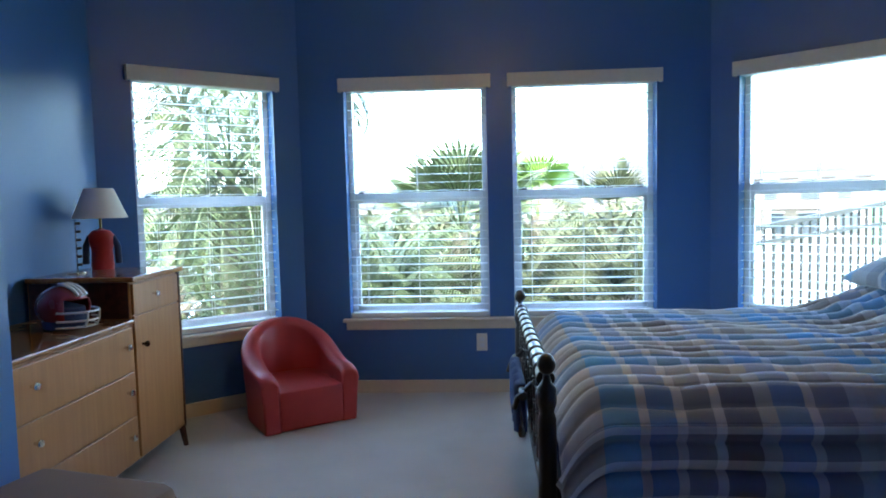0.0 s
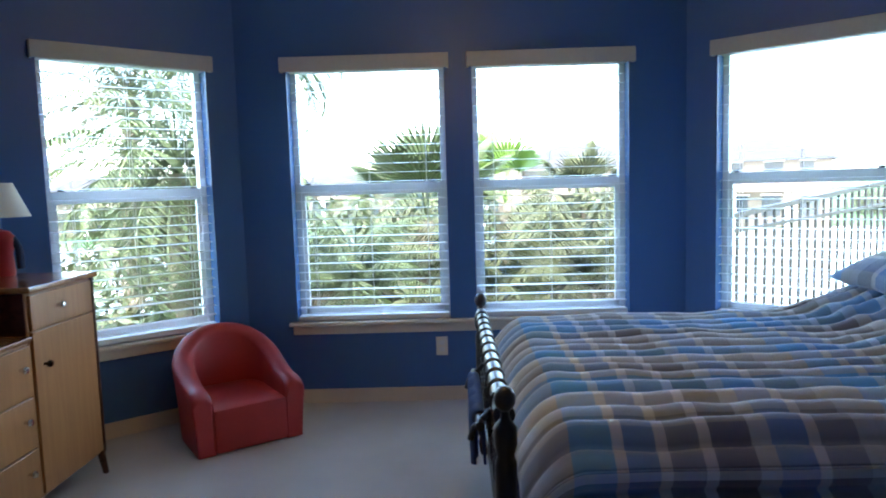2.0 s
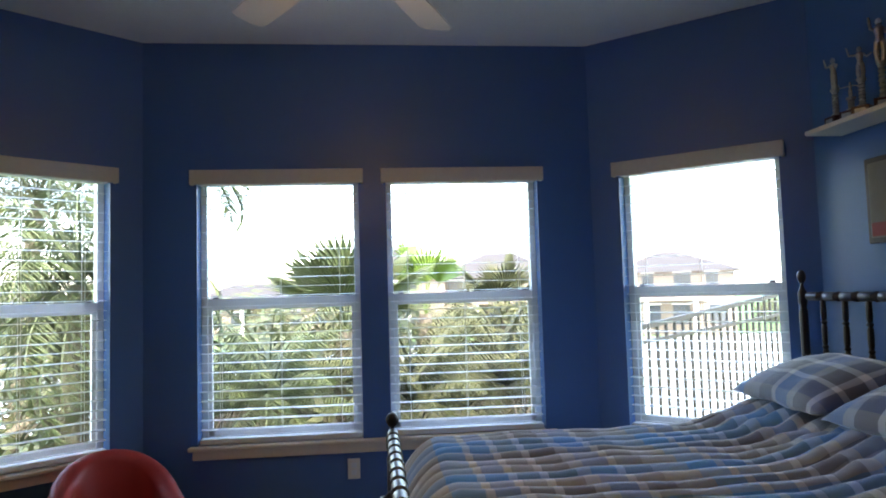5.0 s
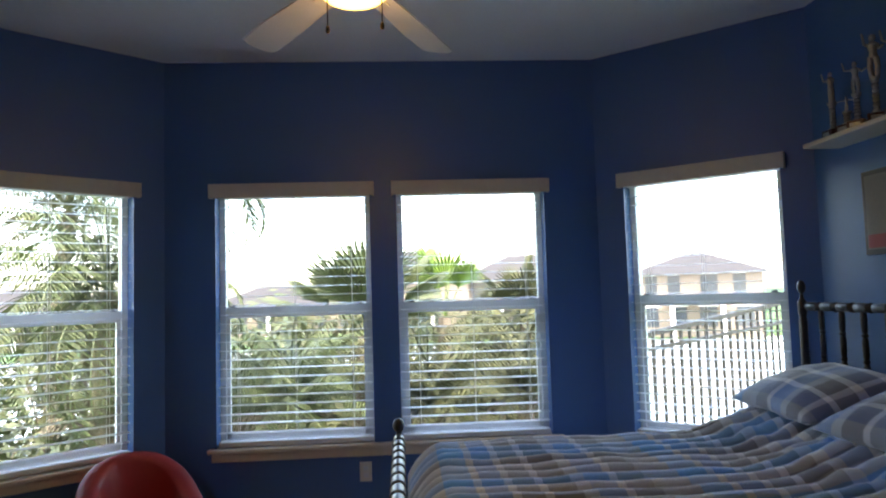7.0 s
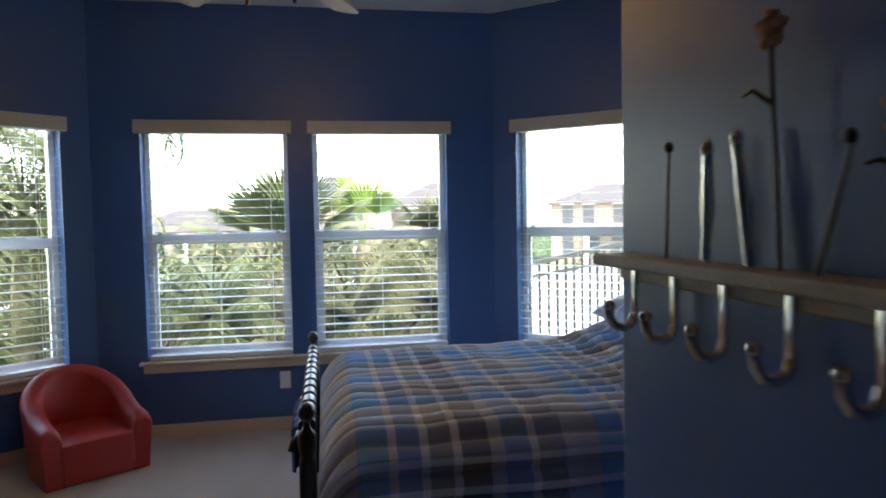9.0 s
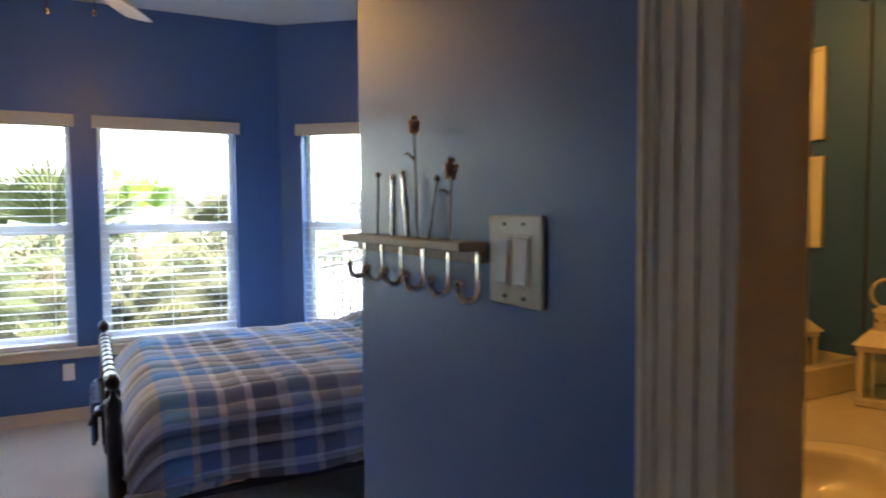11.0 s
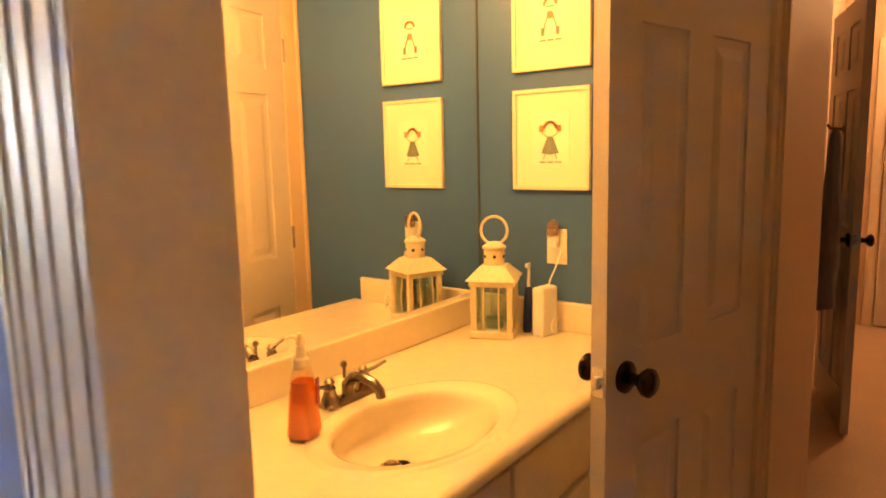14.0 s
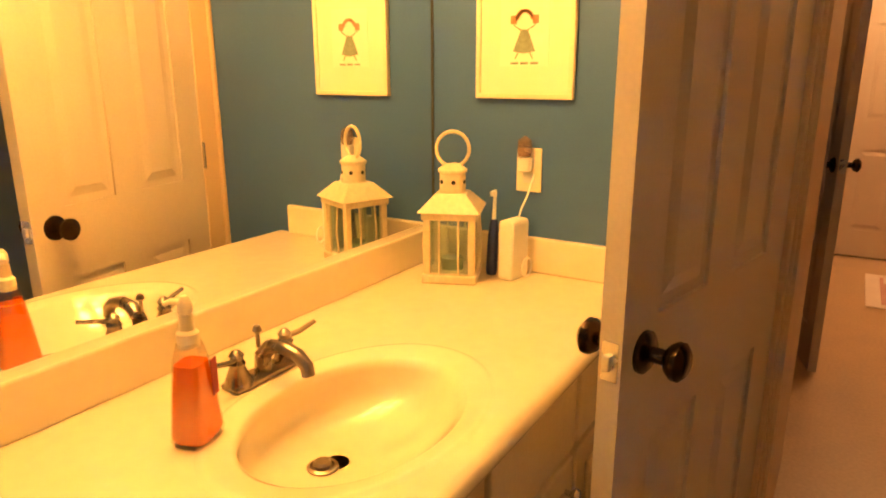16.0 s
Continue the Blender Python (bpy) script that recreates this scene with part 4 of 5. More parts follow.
sw = thing("switch_plate", pose(0.543, -4.312, 1.325), "cream double rocker switch plate on the blue wall", "light switch")
part("plate", box(B(), -0.0075, -0.062, -0.062, -0.0005, 0.062, 0.062, 0.003), PLATE, sw)
for y in (-0.023, 0.023):
    rk = part("rocker_frame", box(B(), -0.009, y - 0.018, -0.036, -0.007, y + 0.018, 0.036, 0.001), PLATE, sw)
    part("rocker", box(B(), -0.0125, y - 0.0145, -0.032, -0.008, y + 0.0145, 0.032, 0.002, Matrix.Translation((-0.01, 0, 0)) @ pose(0, 0, 0, 0, 3) @ Matrix.Translation((0.01, 0, 0))), VINYL, sw)
    for z in (-0.05, 0.05):
        part("screw", lathe(B(), ((0.003, 0), (0.002, 0.0015)), 10, Matrix.Translation((-0.0075, y, z)) @ pose(0, 0, 0, 0, -90)), IRON, sw)


# ---- things: bathroom ----
CT = 0.805
cab = thing("vanity_cabinet", None, "cream painted vanity cabinet under the sink top", "cabinet")
part("body", box(B(), 0.67, -4.37, 0.09, 2.27, -3.82, 0.64, 0.003), CAB, cab)
part("front_rail", box(B(), 0.67, -4.37, 0.641, 2.27, -4.355, 0.76, 0.002), CAB, cab)
part("toe_kick", box(B(), 0.67, -4.31, 0.004, 2.27, -3.82, 0.09), CAB, cab)
for k in range(4):
    x0 = 0.69 + k * 0.395
    d = part("cabinet_door", box(B(), x0, -4.389, 0.12, x0 + 0.375, -4.371, 0.56, 0.004), CAB, cab)
    part("raised_panel", box(B(), x0 + 0.055, -4.397, 0.175, x0 + 0.32, -4.388, 0.505, 0.006), CAB, d)
    part("drawer_front", box(B(), x0, -4.389, 0.58, x0 + 0.375, -4.371, 0.74, 0.004), CAB, cab)
    knob("knob", (x0 + 0.33, -4.39, 0.5), d, CHROME, (0, -1, 0))


def sink_top():
    """One cultured-marble slab with an oval basin sunk into it, backsplashes and a rolled front edge."""
    t = thing("sink_counter", None, "glossy cream cultured-marble counter with an oval basin", "counter")
    bm = B()
    cx, cy, ax, ay = 1.43, -4.175, 0.215, 0.155
    x0, x1, y0, y1 = 0.667, 2.276, -4.4, -3.779
    n = 64
    rings = []
    fr = ((1.3, 1.27, 0.0), (1.27, 1.24, 0.004), (1.22, 1.19, 0.004), (1.17, 1.13, -0.001), (1.05, 1.04, -0.004), (1.0, 1.0, -0.01), (0.97, 0.965, -0.03), (0.91, 0.9, -0.066), (0.77, 0.77, -0.1), (0.52, 0.52, -0.122), (0.3, 0.3, -0.13), (0.105, 0.14, -0.133))
    for a, b, z in fr:
        z *= 0.85
        back = 0.058 * min(1.0, max(0.0, -z - 0.01) / 0.12)
        rings.append([bm.verts.new((cx - 0.1 * back + ax * a * math.cos(2 * math.pi * k / n), cy + back + ay * b * math.sin(2 * math.pi * k / n), CT + z)) for k in range(n)])
    for a, b in zip(rings, rings[1:]):
        for k in range(n):
            bm.faces.new((a[k], a[(k + 1) % n], b[(k + 1) % n], b[k])).smooth = True
    # flat top from the outer ring to the slab's edge
    edge = []
    for k in range(n):
        c, s = math.cos(2 * math.pi * k / n), math.sin(2 * math.pi * k / n)
        tx = ((x1 - cx) if c > 0 else (x0 - cx)) / c if abs(c) > 1e-6 else 1e9
        ty = ((y1 - cy) if s > 0 else (y0 - cy)) / s if abs(s) > 1e-6 else 1e9
        q = min(tx, ty)
        edge.append(bm.verts.new((cx + c * q, cy + s * q, CT)))
    corners = {}
    for k in range(n):
        a, b = edge[k], edge[(k + 1) % n]
        bm.faces.new((rings[0][k], a, b, rings[0][(k + 1) % n]))
        if abs(a.co.x - b.co.x) > 1e-4 and abs(a.co.y - b.co.y) > 1e-4:
            c = bm.verts.new((x1 if cx < (a.co.x + b.co.x) / 2 else x0, y1 if cy < (a.co.y + b.co.y) / 2 else y0, CT))
            bm.faces.new((a, c, b))
    part("basin_slab", bm, MARBLE, t)
    part("front_edge", tube(B(), ((x0, y0 + 0.002, CT - 0.021), (x1, y0 + 0.002, CT - 0.021)), 0.021, 16), MARBLE, t, "", True)
    part("under_slab", box(B(), x0, y0, CT - 0.043, 1.1, y1, CT - 0.004), MARBLE, t)
    part("under_slab", box(B(), 1.76, y0, CT - 0.043, x1, y1, CT - 0.004), MARBLE, t)
    part("under_lip", box(B(), 1.1, y0, CT - 0.043, 1.76, y0 + 0.03, CT - 0.004), MARBLE, t)
    part("backsplash", box(B(), x0, -3.81, CT, x1, -3.7775, CT + 0.095, 0.005), MARBLE, t)
    part("side_splash", box(B(), x1 - 0.021, -4.345, CT, x1 + 0.001, -3.811, CT + 0.095, 0.005), MARBLE, t)
    d = part("drain", lathe(B(), ((0.026, CT - 0.134), (0.026, CT - 0.128), (0.02, CT - 0.126), (0.018, CT - 0.13)), 28, Matrix.Translation((cx - 0.03, cy + 0.058, 0.0195))), FAUCET, t, "brushed bronze pop-up drain", True)
    part("stopper", lathe(B(), ((0.013, CT - 0.13), (0.0155, CT - 0.122), (0.012, CT - 0.118), (0, CT - 0.117)), 24, Matrix.Translation((cx - 0.03, cy + 0.058, 0.0195))), FAUCET, d, "", True)
    return t


sink_top()

fc = thing("faucet", pose(1.435, -3.957, CT) @ Matrix.Diagonal((0.98, 1, 0.9, 1)), "satin nickel two-handle centre-set faucet behind the basin", "faucet")
part("base", box(B(), -0.08, -0.024, 0, 0.08, 0.024, 0.014, 0.008), FAUCET, fc, "", True)
part("spout", tube(B(), [(0, 0.0, 0.01), (0, -0.002, 0.045), (0, -0.022, 0.068), (0, -0.055, 0.074), (0, -0.085, 0.066), (0, -0.104, 0.048), (0, -0.107, 0.03)], 0.016, 14, taper=0.72), FAUCET, fc, "", True)
part("lift_knob", lathe(B(), ((0.004, 0.06), (0.004, 0.088), (0.009, 0.094), (0.006, 0.104), (0, 0.107)), 14, Matrix.Translation((0, 0.008, 0))), FAUCET, fc, "", True)
for s in (-1, 1):
    hd = part("handle", lathe(B(), ((0.024, 0.008), (0.022, 0.02), (0.013, 0.045), (0.015, 0.052), (0.011, 0.06), (0.013, 0.068), (0.006, 0.078), (0, 0.08)), 20, Matrix.Translation((0.058 * s, 0, 0))), FAUCET, fc, "", True)
    part("lever", tube(B(), ((0.058 * s, 0, 0.06), (0.085 * s, -0.012, 0.066), (0.12 * s, -0.018, 0.076)), 0.0065, 10, taper=0.7), FAUCET, hd, "", True)

mir = thing("wall_mirror", None, "large frameless mirror above the vanity backsplash", "mirror")
part("glass", box(B(), 0.66, -3.786, CT + 0.0965, 2.272, -3.7765, 2.05), MIRROR, mir)
part("edge_clip", box(B(), 2.2725, -3.789, CT + 0.098, 2.2775, -3.777, 2.05), mat("dark_edge", (0.06, 0.07, 0.08), 0.5), mir, "dark mirror edge strip")

# vanity light above the mirror
vl = thing("vanity_light", pose(1.36, -3.776, 2.25), "nickel vanity light bar with glowing frosted shades", "wall lamp")
part("back_plate", box(B(), -0.33, -0.03, -0.04, 0.33, -0.001, 0.06, 0.008), CHROME, vl)
WARM = glow("lit_frosted_glass", (1.0, 0.6, 0.15), 0.35)
for x in (-0.24, 0.0, 0.24):
    part("arm", tube(B(), ((x, -0.03, 0.02), (x, -0.09, 0.03), (x, -0.13, 0.005)), 0.008, 8), CHROME, vl)
    part("shade", lathe(B(), ((0.025, 0.0), (0.04, -0.03), (0.052, -0.09), (0.05, -0.12), (0.0, -0.125)), 24, Matrix.Translation((x, -0.13, 0.0))), WARM, vl, "glowing frosted bell shade", True)
for x in (-0.24, 0.0, 0.24):
    l = new("vanity_bulb", bpy.data.lights.new("vanity_bulb", "POINT"))
    l.data.energy, l.data.color, l.data.shadow_soft_size = 0.145, (1.0, 0.455, 0.1), 0.06
    l.matrix_world = pose(1.36 + x, -3.96, 2.06)


def girl_print(z, variant):
    """A small framed print: white frame, mat board and a simple dressed doll drawing with a line of lettering."""
    p = thing("framed_print", pose(2.2775, -4.063, z), "small white-framed print of a simple doll drawing with lettering", "picture", "framed prints")
    w, h, f = 0.134, 0.158, 0.013
    bm = B()
    for a in ((-w, -h, w, -h + f), (-w, h - f, w, h), (-w, -h + f, -w + f, h - f), (w - f, -h + f, w, h - f)):
        box(bm, -0.018, a[0], a[1], -0.0005, a[2], a[3], 0.002)
    part("frame", bm, FRAMEW, p, "white painted frame")
    part("mat_board", box(B(), -0.011, -w + f, -h + f, -0.004, w - f, h - f), PAPER, p, "cream mat board")
    part("paper", box(B(), -0.0125, -0.066, -0.078, -0.0111, 0.066, 0.084), mat("print_paper", (0.84, 0.8, 0.7), 0.9, var=0.02), p)
    def flat(pts, x=-0.0132):  # a thin printed shape
        bm = B()
        a = [bm.verts.new((x - 0.0006, yy, zz)) for yy, zz in pts]
        b = [bm.verts.new((x + 0.0004, yy, zz)) for yy, zz in pts]
        bm.faces.new(a)
        bm.faces.new(b[::-1])
        for k in range(len(pts)):
            bm.faces.new((a[k], a[(k + 1) % len(pts)], b[(k + 1) % len(pts)], b[k]))
        return bm
    disc = lambda cy, cz, r, n=20: [(cy + r * math.cos(2 * math.pi * k / n), cz + r * math.sin(2 * math.pi * k / n)) for k in range(n)]
    bm = B()
    for k in range(14):
        a0 = 0.2 + k * 0.21
        box(bm, -0.0138, 0.021 * math.cos(a0) - 0.004, 0.033 + 0.021 * math.sin(a0) - 0.004, -0.0128, 0.021 * math.cos(a0) + 0.004, 0.033 + 0.021 * math.sin(a0) + 0.004)
    part("hair", bm, ROSE, p)
    if variant:
        part("dress", flat([(-0.009, 0.01), (0.009, 0.01), (0.03, -0.042), (0.0, -0.047), (-0.03, -0.042)]), INK, p, "dark green dress shape")
        for s in (-1, 1):
            part("upper_stroke", tube(B(), ((-0.0134, 0.008 * s, 0.008), (-0.0134, 0.028 * s, 0.02), (-0.0134, 0.034 * s, 0.04)), 0.0014, 5), ROSE, p)
            part("lower_stroke", tube(B(), ((-0.0134, 0.016 * s, -0.044), (-0.0134, 0.024 * s, -0.06)), 0.0014, 5), ROSE, p)
            part("patch", box(B(), -0.0138, 0.03 * s - 0.008, 0.024, -0.0128, 0.03 * s + 0.008, 0.044), ROSE, p)
    else:
        for s in (-1, 1):
            part("lower_stroke", tube(B(), ((-0.0134, 0.006 * s, 0.006), (-0.0134, 0.018 * s, -0.02), (-0.0134, 0.024 * s, -0.05)), 0.0022, 5), INK, p)
            part("patch", box(B(), -0.0138, 0.026 * s - 0.006, -0.056, -0.0128, 0.026 * s + 0.006, -0.032), INK, p)
        part("upper_stroke", tube(B(), ((-0.0134, -0.014, 0.03), (-0.0134, 0.014, 0.03)), 0.002, 5), INK, p)
        part("dress", flat(disc(0, 0.004, 0.012)), ROSE, p)
    bm = B()
    for k in range(3):
        y = 0.036 - k * 0.027
        box(bm, -0.0136, y - 0.021, -0.073, -0.0128, y, -0.068)
    part("lettering", bm, INK, p, "short dark line of lettering")


girl_print(1.415, True)
girl_print(1.788, False)

lan = thing("lantern", pose(2.115, -3.945, CT + 0.0005, 0, 0, 22) @ Matrix.Scale(1.09, 4), "cream enamelled metal lantern with glass sides and a ring handle", "lantern")
a, h0 = 0.064, 0.15
part("base", box(B(), -a, -a, 0, a, a, 0.022, 0.004), CREAM, lan)
for sx in (-1, 1):
    for sy in (-1, 1):
        part("corner_post", box(B(), sx * (a - 0.012) - 0.008, sy * (a - 0.012) - 0.008, 0.022, sx * (a - 0.012) + 0.008, sy * (a - 0.012) + 0.008, h0, 0.002), CREAM, lan)
part("top_band", box(B(), -a, -a, h0, a, a, h0 + 0.018, 0.003), CREAM, lan)
bm = B()
q0 = [bm.verts.new((x * (a + 0.008), y * (a + 0.008), h0 + 0.018)) for x, y in ((-1, -1), (1, -1), (1, 1), (-1, 1))]
q1 = [bm.verts.new((x * 0.036, y * 0.036, h0 + 0.056)) for x, y in ((-1, -1), (1, -1), (1, 1), (-1, 1))]
for k in range(4):
    bm.faces.new((q0[k], q0[(k + 1) % 4], q1[(k + 1) % 4], q1[k]))
bm.faces.new(q0[::-1])
bm.faces.new(q1)
part("roof", bm, CREAM, lan)
part("chimney", lathe(B(), ((0.033, h0 + 0.05), (0.03, h0 + 0.06), (0.03, h0 + 0.1), (0.034, h0 + 0.104), (0.034, h0 + 0.11), (0.015, h0 + 0.122), (0.012, h0 + 0.122)), 22), CREAM, lan, "", True)
for k in range(6):
    an = k * math.pi / 3 + 0.2
    part("vent_hole", lathe(B(), ((0.005, 0), (0.005, 0.002)), 10, Matrix.Translation((0.029 * math.cos(an), 0.029 * math.sin(an), h0 + 0.082)) @ pose(0, 0, 0, 0, 90) if False else Matrix.Translation((0.029 * math.cos(an), 0.029 * math.sin(an), h0 + 0.082)) @ Vector((math.cos(an), math.sin(an), 0)).to_track_quat("Z", "Y").to_matrix().to_4x4()), IRON, lan)
part("ring_handle", tube(B(), [(0.0, 0.038 * math.cos(t), h0 + 0.155 + 0.04 * math.sin(t)) for t in [2 * math.pi * k / 32 for k in range(32)]], 0.0042, 10, closed=True), CREAM, lan, "", True)
LG = glass("lantern_glass", (0.85, 0.93, 0.92), 0.1)
for k in range(4):
    m = pose(0, 0, 0, 0, 0, 90 * k)
    part("pane", box(B(), -a + 0.018, -a + 0.012, 0.024, a - 0.018, -a + 0.014, h0 - 0.002), LG, lan, at=m)
    bm = B()
    for x in (-0.022, 0.022):
        tube(bm, ((x, -a + 0.003, 0.02), (x, -a - 0.003, 0.085), (x, -a + 0.003, h0 + 0.002)), 0.0022, 7)
    part("guard_wire", bm, CREAM, lan, at=m)
part("candle", lathe(B(), ((0.026, 0.022), (0.026, 0.05), (0.02, 0.052), (0, 0.05)), 20), mat("green_wax", (0.2, 0.32, 0.28), 0.5), lan, "pale green candle stub", True)

soap = thing("soap_bottle", pose(1.235, -4.03, CT, 0, 0, 20) @ Matrix.Diagonal((1.15, 1.15, 1.13, 1)), "orange liquid soap in a clear pump bottle", "soap bottle")
def rect_loft(bm, secs, n=24):
    rings = []
    for w, d, z in secs:
        ring = []
        for k in range(n):
            t = 2 * math.pi * k / n
            c, s = math.cos(t), math.sin(t)
            ring.append(bm.verts.new((w * math.copysign(abs(c) ** 0.5, c), d * math.copysign(abs(s) ** 0.5, s), z)))
        rings.append(ring)
    for a, b in zip(rings, rings[1:]):
        for k in range(n):
            bm.faces.new((a[k], a[(k + 1) % n], b[(k + 1) % n], b[k]))
    bm.faces.new(rings[0][::-1])
    bm.faces.new(rings[-1])
    return bm
part("liquid", rect_loft(B(), ((0.026, 0.021, 0.004), (0.030, 0.024, 0.012), (0.024, 0.02, 0.07), (0.0185, 0.0165, 0.108))), solid("orange_soap", (1.0, 0.2, 0.03), 0.25, 0.0), soap, "clear orange liquid", True)
part("bottle", rect_loft(B(), ((0.028, 0.023, 0.0), (0.032, 0.026, 0.008), (0.0255, 0.0215, 0.072), (0.02, 0.018, 0.112), (0.0155, 0.0145, 0.128), (0.0125, 0.0125, 0.136))), glass("clear_plastic", (0.96, 0.9, 0.82), 0.16), soap, "clear plastic bottle", True)
part("label_patch", box(B(), 0.006, -0.0235, 0.06, 0.02, -0.0218, 0.11, 0.001, Matrix.Translation((0, 0, 0))), mat("dark_red_label", (0.3, 0.02, 0.03), 0.5), soap)
PUMP = mat("pump_plastic", (0.85, 0.72, 0.55), 0.3, var=0.05, bump=0.02)
part("collar", lathe(B(), ((0.0135, 0.13), (0.0135, 0.148), (0.0095, 0.152), (0.0085, 0.172), (0.006, 0.174)), 18), PUMP, soap, "translucent pump collar", True)
part("pump_head", lathe(B(), ((0.006, 0.172), (0.009, 0.176), (0.0085, 0.188), (0.004, 0.196), (0, 0.197)), 16), PUMP, soap, "translucent pump head", True)
part("nozzle", tube(B(), ((0, 0.0, 0.186), (0, 0.018, 0.188), (0, 0.028, 0.183)), 0.0045, 10, taper=0.7), PUMP, soap, "", True)

chg = thing("toothbrush_charger", pose(2.19, -4.083, CT, 0, 0, -8) @ Matrix.Diagonal((1, 1, 1.3, 1)), "white electric toothbrush charging stand", "charger")
part("body", box(B(), -0.04, -0.022, 0, 0.04, 0.022, 0.12, 0.008), VINYL, chg)
part("cord", tube(B(), [(0.02, 0, 0.118), (0.03, 0.0, 0.135), (0.05, -0.005, 0.16), (0.08, -0.005, 0.2)], 0.0025, 7), VINYL, chg)
part("cord_coil", tube(B(), [(-0.01 + 0.022 * math.cos(t), -0.048, 0.03 + 0.018 * math.sin(t)) for t in [2 * math.pi * k / 24 for k in range(24)]], 0.0025, 7, closed=True), VINYL, chg)
tb = thing("toothbrush", pose(2.19, -4.02, CT, 2, 0, 0) @ Matrix.Scale(1.15, 4), "electric toothbrush with a dark blue handle, upright", "toothbrush")
part("handle", lathe(B(), ((0.011, 0), (0.013, 0.01), (0.012, 0.09), (0.009, 0.125), (0.006, 0.13)), 16), mat("brush_blue", (0.02, 0.035, 0.14), 0.35), tb, "dark blue handle", True)
part("brush_neck", lathe(B(), ((0.005, 0.13), (0.0035, 0.18), (0.0045, 0.19), (0.003, 0.197)), 12), VINYL, tb, "white neck", True)
part("bristles", box(B(), -0.016, -0.005, 0.184, -0.002, 0.005, 0.196, 0.002), VINYL, tb)

outlet_plate(pose(2.2775, -4.083, 1.076, 0, 0, -90), "wall_outlet", "cream outlet plate with a plugged-in night light")
nl = thing("night_light", pose(2.268, -4.078, 1.095), "small plug-in night light with a clear bulb cover", "night light")
part("plug", box(B(), -0.022, -0.016, -0.02, -0.001, 0.016, 0.018, 0.004), VINYL, nl)
part("cover", lathe(B(), ((0.016, 0.018), (0.02, 0.035), (0.017, 0.06), (0.0, 0.072)), 16, Matrix.Translation((-0.014, 0, 0))), solid("smoked_plastic", (0.55, 0.42, 0.36), 0.2, 0.7), nl, "smoky plastic cover", True)

# the open door's face runs from its latch edge (3.88, -4.755) back to its hinge; the towel hangs on that face
FACE = pose(3.88, -4.755, 0, 0, 0, math.degrees(math.atan2(0.2, 0.68)))
hk = thing("towel_hook", FACE @ pose(0.12, 0.036, 1.45), "brass double hook on the open hall door", "hook")
part("back_plate", lathe(B(), ((0.02, 0), (0.02, 0.004), (0.012, 0.008)), 16, pose(0, 0, 0, -90)), BRASS, hk, "", True)
part("hook", tube(B(), ((0, 0.004, 0), (0, 0.03, 0), (0, 0.055, 0.004), (0, 0.07, 0.022)), 0.007, 10), BRASS, hk, "", True)
tw = B()
g = []
for i in range(41):
    row = []
    for j in range(29):
        v = i / 40
        u = j / 28 - 0.5
        wd = 0.05 + 0.15 * min(1, v * 2.0)
        x = 0.13 + u * wd * 2 + 0.04 * v
        y = 0.075 - 0.016 * math.sin(u * 24 + v * 2) * min(1, 0.3 + v) + 0.012 * noise.noise(Vector((u * 5, v * 6, 3)))
        z = 1.46 - v * (0.88 + 0.1 * u) - 0.06 * abs(u) * (1 - v)
        row.append(tw.verts.new((x, y, z)))
    g.append(row)
for i in range(40):
    for j in range(28):
        tw.faces.new((g[i][j], g[i + 1][j], g[i + 1][j + 1], g[i][j + 1])).smooth = True
twl = tagged(part("towel", tw, mat("slate_towel", (0.34, 0.35, 0.42), 0.95, var=0.2, scale=10, fine=400, bump=0.8), at=FACE), "slate grey bath towel hanging from the open door's hook", "towel")
twl.modifiers.new("thickness", "SOLIDIFY").thickness = 0.012
rg = thing("rug", None, "small pink and white rug on the hall floor", "rug")
part("border", box(B(), 5.56, -5.64, 0.0145, 5.7, -5.08, 0.018, 0.002), mat("rug_white", (0.75, 0.7, 0.66), 0.95, var=0.15, scale=12, fine=300, bump=0.6), rg, "white woven border")
part("pile", box(B(), 5.12, -5.66, 0.001, 5.72, -5.06, 0.014, 0.005), mat("rug_pink", (0.6, 0.35, 0.33), 0.95, var=0.3, scale=12, fine=300, bump=0.6), rg)
part("border", box(B(), 5.06, -5.72, 0.0005, 5.8, -4.98, 0.009, 0.004), mat("rug_white", (0.75, 0.68, 0.64), 0.95, var=0.1, fine=300, bump=0.6), rg)
# unseen lamp and dome, added to brighten the hall's far end
hl = thing("hall_fill_light", pose(5.6, -5.3, 2.6), "unseen ceiling light added to brighten the hall's far end", "ceiling light")
part("pan", lathe(B(), ((0.15, -0.001), (0.15, -0.02), (0.14, -0.025)), 28), CHROME, hl)
part("dome", lathe(B(), ((0.138, -0.026), (0.12, -0.06), (0.07, -0.09), (0, -0.1)), 28), glow("fill_dome_glow", (1.0, 0.62, 0.3), 0.22), hl, "glowing dome of the added light", True)
l = new("hall_fill_bulb", bpy.data.lights.new("hall_fill_bulb", "POINT"))
l.data.energy, l.data.color, l.data.shadow_soft_size = 0.34, (1.0, 0.58, 0.27), 0.1
l.matrix_world = pose(5.6, -5.3, 2.42)


